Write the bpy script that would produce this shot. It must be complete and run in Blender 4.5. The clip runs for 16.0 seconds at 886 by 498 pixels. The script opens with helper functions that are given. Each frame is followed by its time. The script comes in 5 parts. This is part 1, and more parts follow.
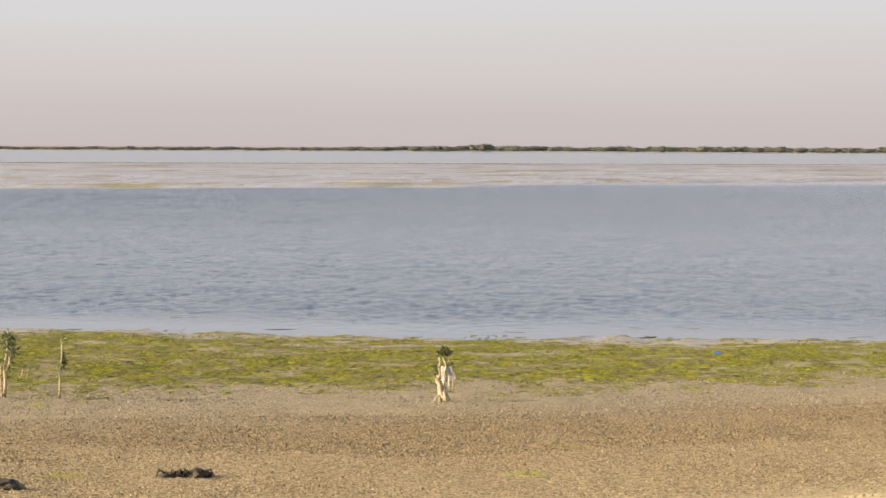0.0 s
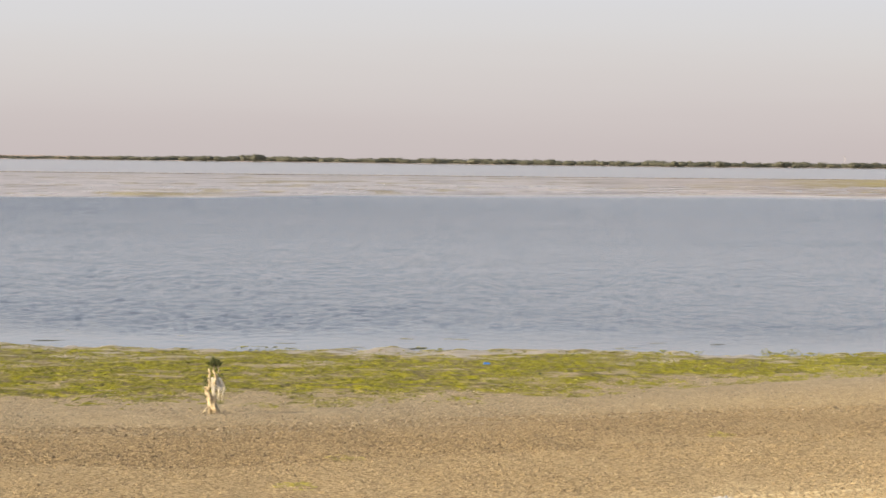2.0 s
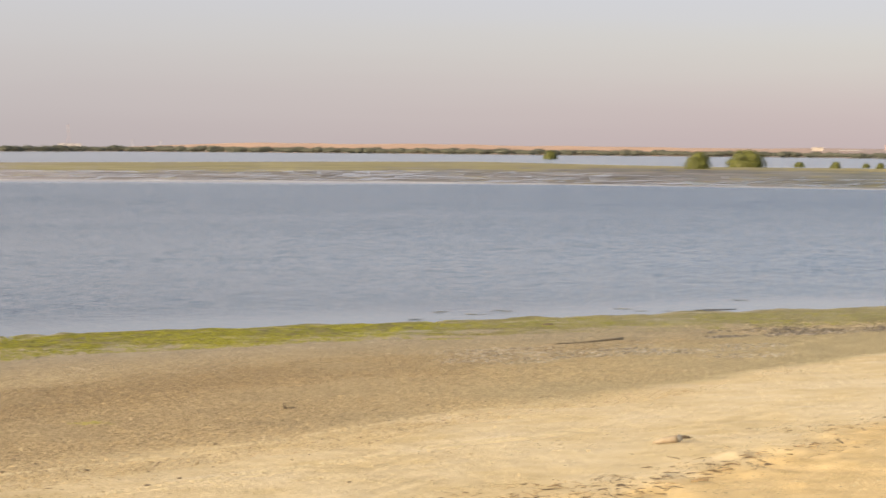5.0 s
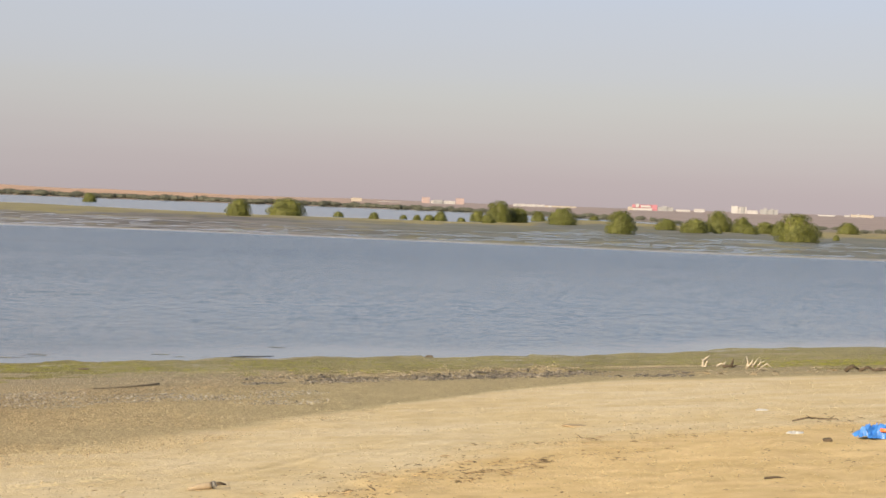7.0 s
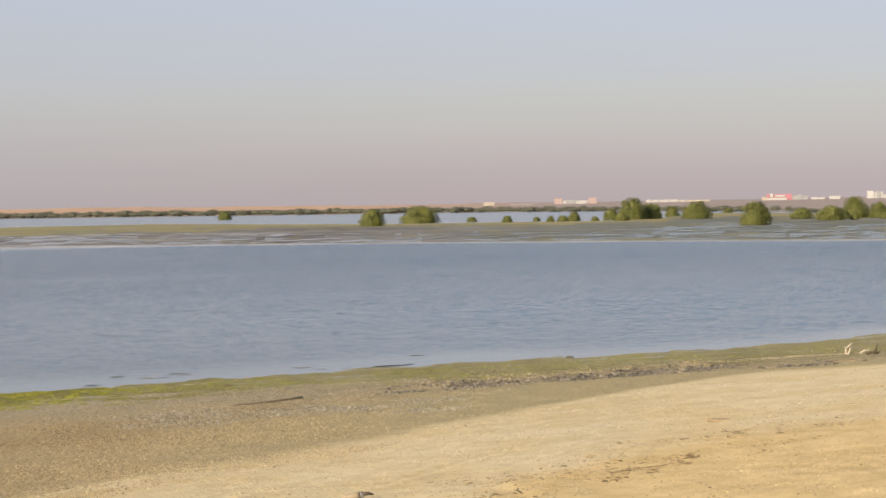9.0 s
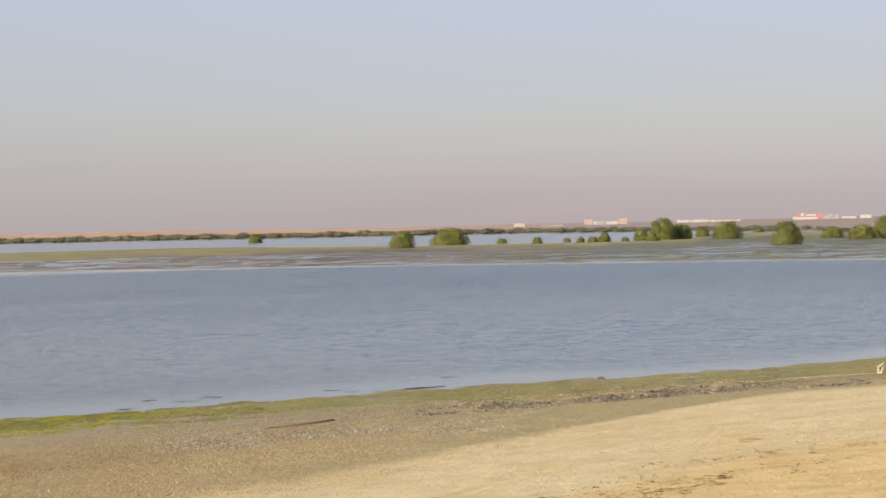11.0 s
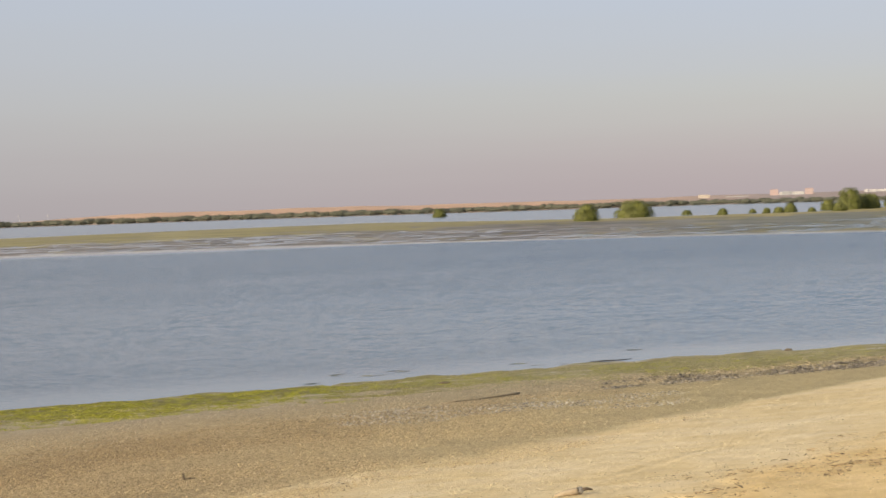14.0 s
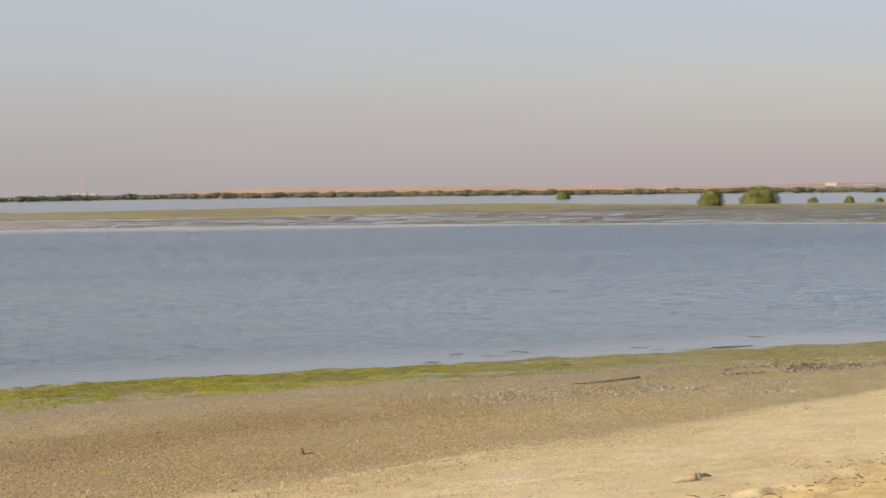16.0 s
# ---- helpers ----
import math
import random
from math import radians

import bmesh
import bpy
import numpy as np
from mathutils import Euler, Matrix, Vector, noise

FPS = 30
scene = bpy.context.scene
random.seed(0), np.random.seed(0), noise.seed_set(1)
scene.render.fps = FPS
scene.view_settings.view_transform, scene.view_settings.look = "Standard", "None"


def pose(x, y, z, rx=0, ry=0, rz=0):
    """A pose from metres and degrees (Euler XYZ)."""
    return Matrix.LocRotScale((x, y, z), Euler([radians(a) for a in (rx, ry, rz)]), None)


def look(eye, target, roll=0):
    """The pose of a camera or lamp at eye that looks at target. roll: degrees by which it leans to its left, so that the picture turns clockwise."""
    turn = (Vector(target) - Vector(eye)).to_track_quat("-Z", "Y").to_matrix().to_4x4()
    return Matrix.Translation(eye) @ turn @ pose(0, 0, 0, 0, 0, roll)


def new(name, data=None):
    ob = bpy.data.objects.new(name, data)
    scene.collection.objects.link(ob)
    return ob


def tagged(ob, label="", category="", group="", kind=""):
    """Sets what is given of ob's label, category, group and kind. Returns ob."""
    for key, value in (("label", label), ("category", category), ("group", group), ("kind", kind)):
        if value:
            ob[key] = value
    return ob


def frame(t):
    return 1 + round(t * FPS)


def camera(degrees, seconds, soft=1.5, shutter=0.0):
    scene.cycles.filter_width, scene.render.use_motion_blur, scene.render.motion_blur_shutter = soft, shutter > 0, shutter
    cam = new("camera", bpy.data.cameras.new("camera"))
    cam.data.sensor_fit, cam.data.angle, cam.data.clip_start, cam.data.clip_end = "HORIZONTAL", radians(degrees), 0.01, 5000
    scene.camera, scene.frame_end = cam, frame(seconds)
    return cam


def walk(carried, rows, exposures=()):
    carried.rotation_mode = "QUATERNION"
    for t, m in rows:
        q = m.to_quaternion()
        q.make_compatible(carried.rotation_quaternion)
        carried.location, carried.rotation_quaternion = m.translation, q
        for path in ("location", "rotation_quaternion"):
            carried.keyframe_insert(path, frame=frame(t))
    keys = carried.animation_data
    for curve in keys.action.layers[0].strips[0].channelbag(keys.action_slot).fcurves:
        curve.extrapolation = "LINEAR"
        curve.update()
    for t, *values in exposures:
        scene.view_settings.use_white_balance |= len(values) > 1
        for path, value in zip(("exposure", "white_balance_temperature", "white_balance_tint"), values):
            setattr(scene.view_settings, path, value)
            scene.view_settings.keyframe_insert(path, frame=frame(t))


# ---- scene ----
EYE = Vector((0.0, 0.0, 3.0))          # a standing eye on the upper beach, over still water at z = 0
LENS = 22.154
cam = camera(LENS, 16.0, soft=1.6, shutter=0.3)


def heading(yaw, pitch, roll):
    """A pose at the eye: yaw to the left of +y, pitch up, roll, in degrees."""
    a, p = radians(yaw), radians(pitch)
    ahead = Vector((-math.sin(a) * math.cos(p), math.cos(a) * math.cos(p), math.sin(p)))
    return look(EYE, EYE + 100 * ahead, roll)


# seconds, yaw, pitch, roll
PATH = [
    (0, 0.028, -2.601, 0.258),
    (0.5, -0.552, -2.554, 0.367),
    (1, -1.910, -2.509, 0.308),
    (1.5, -3.619, -2.433, 0.544),
    (2, -5.769, -2.275, 0.720),
    (2.5, -7.784, -2.389, 0.425),
    (3, -10.657, -2.659, 0.391),
    (3.5, -13.950, -2.607, 0.194),
    (4, -18.832, -2.687, 0.069),
    (4.5, -23.490, -2.765, -0.174),
    (5, -26.961, -2.533, 0.232),
    (5.2, -28.469, -2.428, 0.591),
    (5.5, -30.646, -2.259, 0.900),
    (5.8, -32.860, -2.018, 1.207),
    (6.1, -34.936, -1.746, 1.486),
    (6.4, -36.696, -1.483, 1.710),
    (6.7, -37.965, -1.271, 1.852),
    (7, -38.568, -1.150, 1.885),
    (7.3, -38.328, -1.161, 1.782),
    (7.5, -37.799, -1.260, 1.616),
    (8, -36.839, -1.411, 0.893),
    (8.5, -35.779, -1.260, -0.107),
    (9, -35.154, -1.089, -1.065),
    (9.5, -34.662, -0.887, -1.444),
    (9.7, -34.515, -0.814, -1.449),
    (10.08, -34.386, -0.717, -1.451),
    (10.47, -34.354, -0.624, -1.456),
    (10.85, -34.380, -0.545, -1.463),
    (11.23, -34.426, -0.488, -1.470),
    (11.62, -34.451, -0.462, -1.475),
    (12, -34.417, -0.477, -1.477),
    (12.5, -34.226, -0.581, -1.447),
    (13, -32.861, -0.758, -1.563),
    (13.5, -31.098, -0.857, -1.880),
    (14, -29.718, -1.048, -2.150),
    (14.5, -28.743, -1.232, -2.231),
    (15, -27.858, -1.384, -1.668),
    (15.5, -27.066, -1.444, -1.074),
    (16, -26.594, -1.460, -0.884),
]
EXPOSURES = [(0, 1.18, 6750, 10), (3, 1.20, 6720, 10), (4, 1.26, 6600, 9.5), (5, 1.01, 6660, 10.5), (7.5, 0.84, 6440, 8.7), (9, 0.81, 6410, 8.7), (12.5, 0.80, 6390, 8.2), (16, 0.76, 6450, 7.6)]
walk(cam, [(t, heading(*turn)) for t, *turn in PATH], EXPOSURES)

# ---- light ----
SUN_BEARING, SUN_HEIGHT = -104.0, 20.0   # degrees clockwise from +y, degrees over the horizon
world = bpy.data.worlds.new("world")
scene.world = world
world.use_nodes = True
wn, wl = world.node_tree.nodes, world.node_tree.links
wn.clear()
sky = wn.new("ShaderNodeTexSky")
sky.sky_type, sky.sun_disc = "NISHITA", False
sky.sun_elevation, sky.sun_rotation = radians(SUN_HEIGHT), radians(SUN_BEARING)
sky.air_density, sky.dust_density, sky.ozone_density = 1.0, 2.0, 1.5
sky_light = wn.new("ShaderNodeVectorMath")
sky_light.operation = "SCALE"
sky_light.inputs["Scale"].default_value = 0.085
wl.new(sky.outputs[0], sky_light.inputs[0])
# the dusty haze that lies along the horizon
way = wn.new("ShaderNodeTexCoord")
split = wn.new("ShaderNodeSeparateXYZ")
wl.new(way.outputs["Generated"], split.inputs[0])
SEA_HAZE = [(0.0, (0.258, 0.232, 0.236)), (0.025, (0.289, 0.268, 0.270)), (0.055, (0.318, 0.314, 0.316)), (0.10, (0.314, 0.338, 0.384)), (0.2, (0.302, 0.326, 0.398)), (0.4, (0.265, 0.31, 0.41))]
LAND_HAZE = [(0.0, (0.262, 0.218, 0.222)), (0.020, (0.298, 0.257, 0.252)), (0.045, (0.326, 0.322, 0.302)), (0.060, (0.316, 0.318, 0.329)), (0.10, (0.308, 0.338, 0.396)), (0.2, (0.262, 0.328, 0.440)), (0.4, (0.20, 0.285, 0.45))]


def haze_ramp(stops):
    """Colours of the air by the sine of the height over the horizon."""
    node = wn.new("ShaderNodeValToRGB")
    node.color_ramp.interpolation = "B_SPLINE"
    while len(node.color_ramp.elements) < len(stops):
        node.color_ramp.elements.new(0.5)
    for e, (at_z, rgb) in zip(node.color_ramp.elements, stops):
        e.position, e.color = at_z, (*rgb, 1)
    return node


# thin uneven veils in the haze
veil = wn.new("ShaderNodeTexNoise")
veil.inputs["Scale"].default_value, veil.inputs["Detail"].default_value = 3.0, 3.0
veil_map = wn.new("ShaderNodeMapping")
veil_map.inputs["Scale"].default_value = (1.0, 1.0, 16.0)
wl.new(way.outputs["Generated"], veil_map.inputs[0])
wl.new(veil_map.outputs[0], veil.inputs["Vector"])
veil_shift = wn.new("ShaderNodeMath")
veil_shift.operation = "MULTIPLY_ADD"
veil_shift.inputs[1].default_value, veil_shift.inputs[2].default_value = 0.014, -0.007
wl.new(veil.outputs["Fac"], veil_shift.inputs[0])
air_height = wn.new("ShaderNodeMath")
wl.new(split.outputs["Z"], air_height.inputs[0])
wl.new(veil_shift.outputs[0], air_height.inputs[1])
sea_haze, land_haze = haze_ramp(SEA_HAZE), haze_ramp(LAND_HAZE)
wl.new(air_height.outputs[0], sea_haze.inputs[0])
wl.new(air_height.outputs[0], land_haze.inputs[0])
landward = wn.new("ShaderNodeMapRange")
landward.inputs["From Min"].default_value, landward.inputs["From Max"].default_value = 0.25, 0.60
wl.new(split.outputs["X"], landward.inputs[0])
haze = wn.new("ShaderNodeMix")
haze.data_type = "RGBA"
wl.new(landward.outputs[0], haze.inputs["Factor"])
wl.new(sea_haze.outputs[0], haze.inputs["A"])
wl.new(land_haze.outputs[0], haze.inputs["B"])
thin = wn.new("ShaderNodeMapRange")
thin.inputs["From Min"].default_value, thin.inputs["From Max"].default_value = 0.10, 0.45
thin.inputs["To Min"].default_value, thin.inputs["To Max"].default_value = 1.0, 0.0
wl.new(split.outputs["Z"], thin.inputs[0])
blend = wn.new("ShaderNodeMix")
blend.data_type = "RGBA"
wl.new(thin.outputs[0], blend.inputs["Factor"])
wl.new(sky_light.outputs[0], blend.inputs["A"])
side = wn.new("ShaderNodeMapRange")
side.inputs["From Min"].default_value, side.inputs["From Max"].default_value = 0.30, 0.80
side.inputs["To Min"].default_value, side.inputs["To Max"].default_value = 0.95, 1.06
wl.new(split.outputs["X"], side.inputs[0])
glow = wn.new("ShaderNodeVectorMath")
glow.operation = "SCALE"
wl.new(haze.outputs["Result"], glow.inputs[0])
wl.new(side.outputs[0], glow.inputs["Scale"])
wl.new(glow.outputs[0], blend.inputs["B"])
back = wn.new("ShaderNodeBackground")
wl.new(blend.outputs["Result"], back.inputs[0])
wl.new(back.outputs[0], wn.new("ShaderNodeOutputWorld").inputs[0])

sun = new("sun", bpy.data.lights.new("sun", "SUN"))
sun.data.energy, sun.data.angle, sun.data.color = 4.3, radians(0.6), (1.0, 0.83, 0.60)
sb, sh = radians(SUN_BEARING), radians(SUN_HEIGHT)
TO_SUN = Vector((math.sin(sb) * math.cos(sh), math.cos(sb) * math.cos(sh), math.sin(sh)))
sun.matrix_world = look(TO_SUN * 50, (0, 0, 0))

# ---- plan: the shore as bearings (degrees clockwise from +y) and sight distances on the water's level ----
SHORE = [(-180, 6000), (-100, 6000), (-80, 176), (-50, 64.3), (-25, 42.0), (-11, 37.3), (-5.5, 36.1), (0, 35.3), (6, 35.4), (11, 35.7), (15, 35.9),
         (20, 37.1), (25, 38.7), (33, 42.0), (38.5, 44.2), (44.3, 47.9), (45.8, 50.7), (49.5, 53.6), (56, 60.0), (68, 83.9), (85, 226), (100, 6000), (180, 6000)]
ALGAE = [(-180, 30.5), (-11, 27.3), (0, 27.7), (6, 28.2), (8.5, 29.1), (11, 30.3), (13, 31.5), (16, 33.0), (18.5, 34.1), (21.5, 34.8), (24, 35.9), (27, 36.3),
         (33, 37.7), (38, 39.4), (44, 42.8), (49.5, 44.9), (60, 60.0)]
DAMP = [(-30, 22.3), (-11, 23.2), (0, 23.3), (11, 25.3), (16, 26.6), (25, 31.0), (27, 31.2), (33, 34.7), (38, 38.4), (42, 41.2), (46, 43.9), (60, 47.3)]
SAND = [(-180, 16.2), (-11, 17.2), (0, 18.4), (7, 19.2), (11, 20.0), (15.7, 21.4), (20, 22.7), (25, 24.3), (27.3, 26.1), (30, 27.2), (33, 29.3), (35.5, 31.6),
        (38, 34.2), (40, 36.5), (42.5, 39.4), (46, 41.6), (49.5, 44.4), (60, 51.5)]
LOOSE = [(-180, 14.1), (11, 14.6), (25.8, 17.9), (30.2, 19.7), (32.2, 21.0), (34.4, 22.9), (36.5, 24.4), (38, 25.6), (39.4, 27.1), (45.8, 31.5), (49.5, 34.4), (60, 41.0)]
SCARP = [(-180, 36.0), (31, 36.0), (32.8, 36.6), (34.4, 37.3), (36, 37.9), (37.5, 38.6), (39, 39.4), (40, 39.9), (41.7, 40.8), (43.9, 41.7), (60, 48.0)]
PEBBLES = [(-180, 33.0), (29, 33.0), (31, 33.7), (33, 34.0), (35, 34.4), (60, 40)]
FAR_SHORE = [(-180, 7000), (-100, 7000), (-80, 922), (-50, 266), (-11, 158), (0, 167), (3, 184), (11, 204), (14, 212), (25, 205), (27, 200), (38, 178),
             (46, 164), (49.5, 162), (56, 164), (68, 214), (85, 521), (100, 7000), (180, 7000)]
FLAT_BACK = [(-180, 408), (-11, 380), (0, 390), (11, 415), (20, 471), (25, 513), (28, 521), (31, 439), (34, 390), (39, 376), (40.5, 400), (42, 560), (46, 425), (60, 400)]
WOOD = [(-180, 1362), (-11, 1331), (12, 1362), (19, 1803), (25, 1462), (30, 1153), (36, 958), (39, 831), (43, 610), (46, 432), (50, 408), (60, 408)]


def along(table, bearing):
    return np.interp(bearing, [a for a, _ in table], [d for _, d in table])


def lattice(ix, iy, seed):
    h = (ix.astype(np.int64) * 374761393 + iy.astype(np.int64) * 668265263 + seed * 974711) & 0x7FFFFFFF
    h = ((h ^ (h >> 13)) * 1274126177) & 0x7FFFFFFF
    return ((h ^ (h >> 16)) & 0xFFFF) / 65535.0


def soft_noise(x, y, seed=0):
    """Smooth noise between 0 and 1, one lump a metre."""
    ix, iy = np.floor(x), np.floor(y)
    fx, fy = x - ix, y - iy
    fx, fy = fx * fx * (3 - 2 * fx), fy * fy * (3 - 2 * fy)
    a, b = lattice(ix, iy, seed), lattice(ix + 1, iy, seed)
    c, d = lattice(ix, iy + 1, seed), lattice(ix + 1, iy + 1, seed)
    return (a * (1 - fx) + b * fx) * (1 - fy) + (c * (1 - fx) + d * fx) * fy


def smooth(lo, hi, v):
    s = np.clip((v - lo) / (hi - lo), 0, 1)
    return s * s * (3 - 2 * s)


def wavy(bearing, r):
    """The shore's own small wandering, in metres."""
    return 0.9 * (soft_noise(bearing * 0.9, r * 0 + 3, 5) - 0.5) + 0.45 * (soft_noise(bearing * 3.1, r * 0 + 9, 6) - 0.5)


def height(x, y):
    x, y = np.asarray(x, float), np.asarray(y, float)
    r, b = np.hypot(x, y), np.degrees(np.arctan2(x, y))
    d = along(SHORE, b) - r
    d = d + wavy(b, r) * np.exp(-np.abs(d) / 1.5)
    even = sum(along(SHORE, b + k) for k in (-4.5, -3, -1.5, 0, 1.5, 3, 4.5)) / 7 - r
    up = d + (even - d) * smooth(0.5, 7.0, d) * smooth(80, 60, np.abs(b))
    rise = 0.030 * up + 0.0006 * up * up
    beach = 1.4 * np.tanh(np.maximum(rise, 0) / 1.4)
    near = smooth(120, 60, r)
    lumps = 0.018 * (soft_noise(x * 0.9, y * 0.9, 1) - 0.5) + 0.03 * (soft_noise(x * 0.3, y * 0.3, 2) - 0.5) + 0.012 * (soft_noise(x * 4, y * 4, 3) - 0.5) + 0.007 * (soft_noise(x * 9, y * 9, 4) - 0.5)
    lumps = lumps * near * smooth(0.0, 5.0, d)
    # soft hummocks where the sand is loose and littered
    sight = 3.0 * r / np.maximum(3.0 - beach, 0.5)
    loose = smooth(-0.6, 0.8, along(LOOSE, b) - sight) * smooth(6, 11, r)
    lumps = lumps + loose * (0.010 * soft_noise(x * 1.6, y * 1.6, 11) + 0.010 * soft_noise(x * 3.7, y * 3.7, 12) + 0.004 * soft_noise(x * 8, y * 8, 13))
    # churned sand at the foot of the upper beach
    churned = smooth(-0.2, 1.0, along(LOOSE, b) - sight) * smooth(-5.5, -2.5, sight - along(LOOSE, b)) * smooth(26, 30, b) * smooth(41, 36, b)
    lumps = lumps + churned * (0.036 * soft_noise(x * 5.0, y * 5.0, 19) ** 2 + 0.014 * soft_noise(x * 8.5, y * 8.5, 20))
    # old wheel ruts along the beach
    for off, wide in ((1.1, 0.10), (2.3, 0.14), (3.5, 0.12), (5.2, 0.16), (6.8, 0.13)):
        lane = sight - along(SAND, b) + off + 0.25 * (soft_noise(b * 0.35, r * 0 + off, 17) - 0.5)
        lumps = lumps + 0.005 * (0.3 + soft_noise(b * 1.2, r * 0 + off, 18)) * (np.exp(-((np.abs(lane) - wide * 1.8) / wide) ** 2) - np.exp(-(lane / wide) ** 2)) * smooth(8, 14, b) * smooth(6, 10, r)
    # uneven damp sand below the worn edge
    clods = smooth(27, 31, b) * smooth(44, 40, b) * smooth(0.0, 1.0, sight - along(SAND, b)) * smooth(0.0, 0.8, along(SCARP, b) - sight)
    lumps = lumps + clods * (0.030 * soft_noise(x * 2.4, y * 2.4, 25) ** 2 + 0.014 * soft_noise(x * 6.0, y * 6.0, 26))
    # the worn edge of old mud above the waterline
    weed = smooth(0.95, 0.1, np.abs(sight - along(SCARP, b))) * smooth(32, 35.5, b) * smooth(45, 41, b)
    lumps = lumps + weed * (0.11 * soft_noise(x * 2.2, y * 2.2, 15) ** 2 + 0.08 * soft_noise(x * 7.0, y * 7.0, 16))
    mats = 0.6 * soft_noise(b * 1.1, r * 1.5, 8) + 0.4 * soft_noise(b * 3.7, r * 3.1, 9)
    heaped = smooth(-0.3, 1.2, r * 3.0 / np.maximum(3.0 - beach, 0.5) - along(ALGAE, b)) * smooth(0.0, 0.8, d) * smooth(30, 20, b)
    ridges = 1 - np.abs(2 * soft_noise(x * 2.6, y * 3.2, 14) - 1)
    lumps = lumps + heaped * (0.030 * ridges * soft_noise(b * 0.9, r * 1.1, 91) + 0.016 * soft_noise(x * 7.0, y * 5.0, 24))
    fringe = smooth(2.6, 0.0, np.abs(d + 0.4)) * 0.11 * (mats - 0.5) * np.interp(b, [12, 22], [1.0, 0.4])
    bed = np.maximum(0.07 * d, 0.03 * (r - along(FAR_SHORE, b)))
    z = np.where(d > 0, beach + lumps, np.clip(bed, -1.0, 0.0)) + fringe
    # the tidal flat, the lagoon behind it and the low land past that
    far = along(FAR_SHORE, b)
    backs, wood = along(FLAT_BACK, b), along(WOOD, b)
    q = np.clip((r - far) / np.maximum(backs - far, 1), 0, 1)
    streaks = soft_noise(b * 0.6, r * 0.11, 21) * 0.24 + soft_noise(b * 2.2, r * 0.30, 22) * 0.34 + soft_noise(b * 5.5, r * 0.6, 23) * 0.42
    wet_share = np.interp(b, [-14, 5, 20, 60], [0.38, 0.38, 0.44, 0.40]) + 0.02 * smooth(30, 38, b) * smooth(0.75, 0.35, q)
    flat = 0.06 * (streaks - wet_share) + 0.06 * smooth(0.35, 0.55, q) + 0.05 * smooth(0.03, 0.0, q)
    lagoon = np.maximum(-0.3, -0.02 * (r - backs))
    land = 0.2 + 0.25 * soft_noise(x / 60, y / 60, 31)
    land = land + 2.4 * smooth(1100, 2800, r) * smooth(33, 37, b)
    rest = np.where(r < backs, flat, np.where(r < wood - 14, lagoon, land * smooth(wood - 14, wood + 5, r) - 0.3 * smooth(wood + 5, wood - 14, r)))
    # low dunes along the skyline
    dune = smooth(3000, 3700, r) * np.interp(b, [-180, -60, 14, 19, 22, 26, 30, 34, 40, 55, 180], [0, 0, 0, 4, 11, 11, 8, 5, 2, 2, 0]) * (0.75 + 0.5 * soft_noise(b * 0.8, r * 0.002, 41))
    z = np.where((d < 0) & (r > far), rest + dune, z)
    level = smooth(2.0, 9.2, r)      # trodden level round the eye
    return z * level + 1.22 * (1 - level)


def at(bearing, sight):
    """The place on the ground that is seen in that bearing where the water's level would lie at that distance."""
    a = radians(bearing)
    lo, hi = sight * 0.3, sight * 1.02
    for _ in range(20):
        r = (lo + hi) / 2
        z = float(height(r * math.sin(a), r * math.cos(a)))
        lo, hi = (r, hi) if z < 3.0 - 3.0 * r / sight else (lo, r)
    return Vector((r * math.sin(a), r * math.cos(a), float(height(r * math.sin(a), r * math.cos(a)))))


# ---- materials ----
def material(name):
    m = bpy.data.materials.new(name)
    m.use_nodes = True
    return m, m.node_tree.nodes, m.node_tree.links, m.node_tree.nodes["Principled BSDF"]


def add_noise(n, l, scale, detail=4.0, stretch=None, rough=0.6):
    co = n.new("ShaderNodeTexCoord")
    tex = n.new("ShaderNodeTexNoise")
    tex.inputs["Scale"].default_value, tex.inputs["Detail"].default_value, tex.inputs["Roughness"].default_value = scale, detail, rough
    if stretch:
        mp = n.new("ShaderNodeMapping")
        mp.inputs["Scale"].default_value = stretch[:3]
        if len(stretch) > 3:
            mp.inputs["Rotation"].default_value = (0, 0, radians(stretch[3]))
        l.new(co.outputs["Object"], mp.inputs[0])
        l.new(mp.outputs[0], tex.inputs["Vector"])
    else:
        l.new(co.outputs["Object"], tex.inputs["Vector"])
    return tex.outputs["Fac"]


def ramp(n, l, fac, stops):
    r = n.new("ShaderNodeValToRGB")
    while len(r.color_ramp.elements) < len(stops):
        r.color_ramp.elements.new(0.5)
    for e, (p, c) in zip(r.color_ramp.elements, stops):
        e.position, e.color = p, (*c, 1) if len(c) == 3 else c
    l.new(fac, r.inputs[0])
    return r.outputs[0]


def mixed(n, l, fac, a, b):
    m = n.new("ShaderNodeMix")
    m.data_type = "RGBA"
    for sock, v in ((m.inputs["Factor"], fac), (m.inputs["A"], a), (m.inputs["B"], b)):
        if isinstance(v, tuple):
            sock.default_value = (*v, 1)
        elif isinstance(v, float):
            sock.default_value = v
        else:
            l.new(v, sock)
    return m.outputs["Result"]


def calc(n, l, op, a, b=0.0, clamp=False):
    m = n.new("ShaderNodeMath")
    m.operation, m.use_clamp = op, clamp
    for sock, v in zip(m.inputs, (a, b)):
        if isinstance(v, (int, float)):
            sock.default_value = v
        else:
            l.new(v, sock)
    return m.outputs[0]


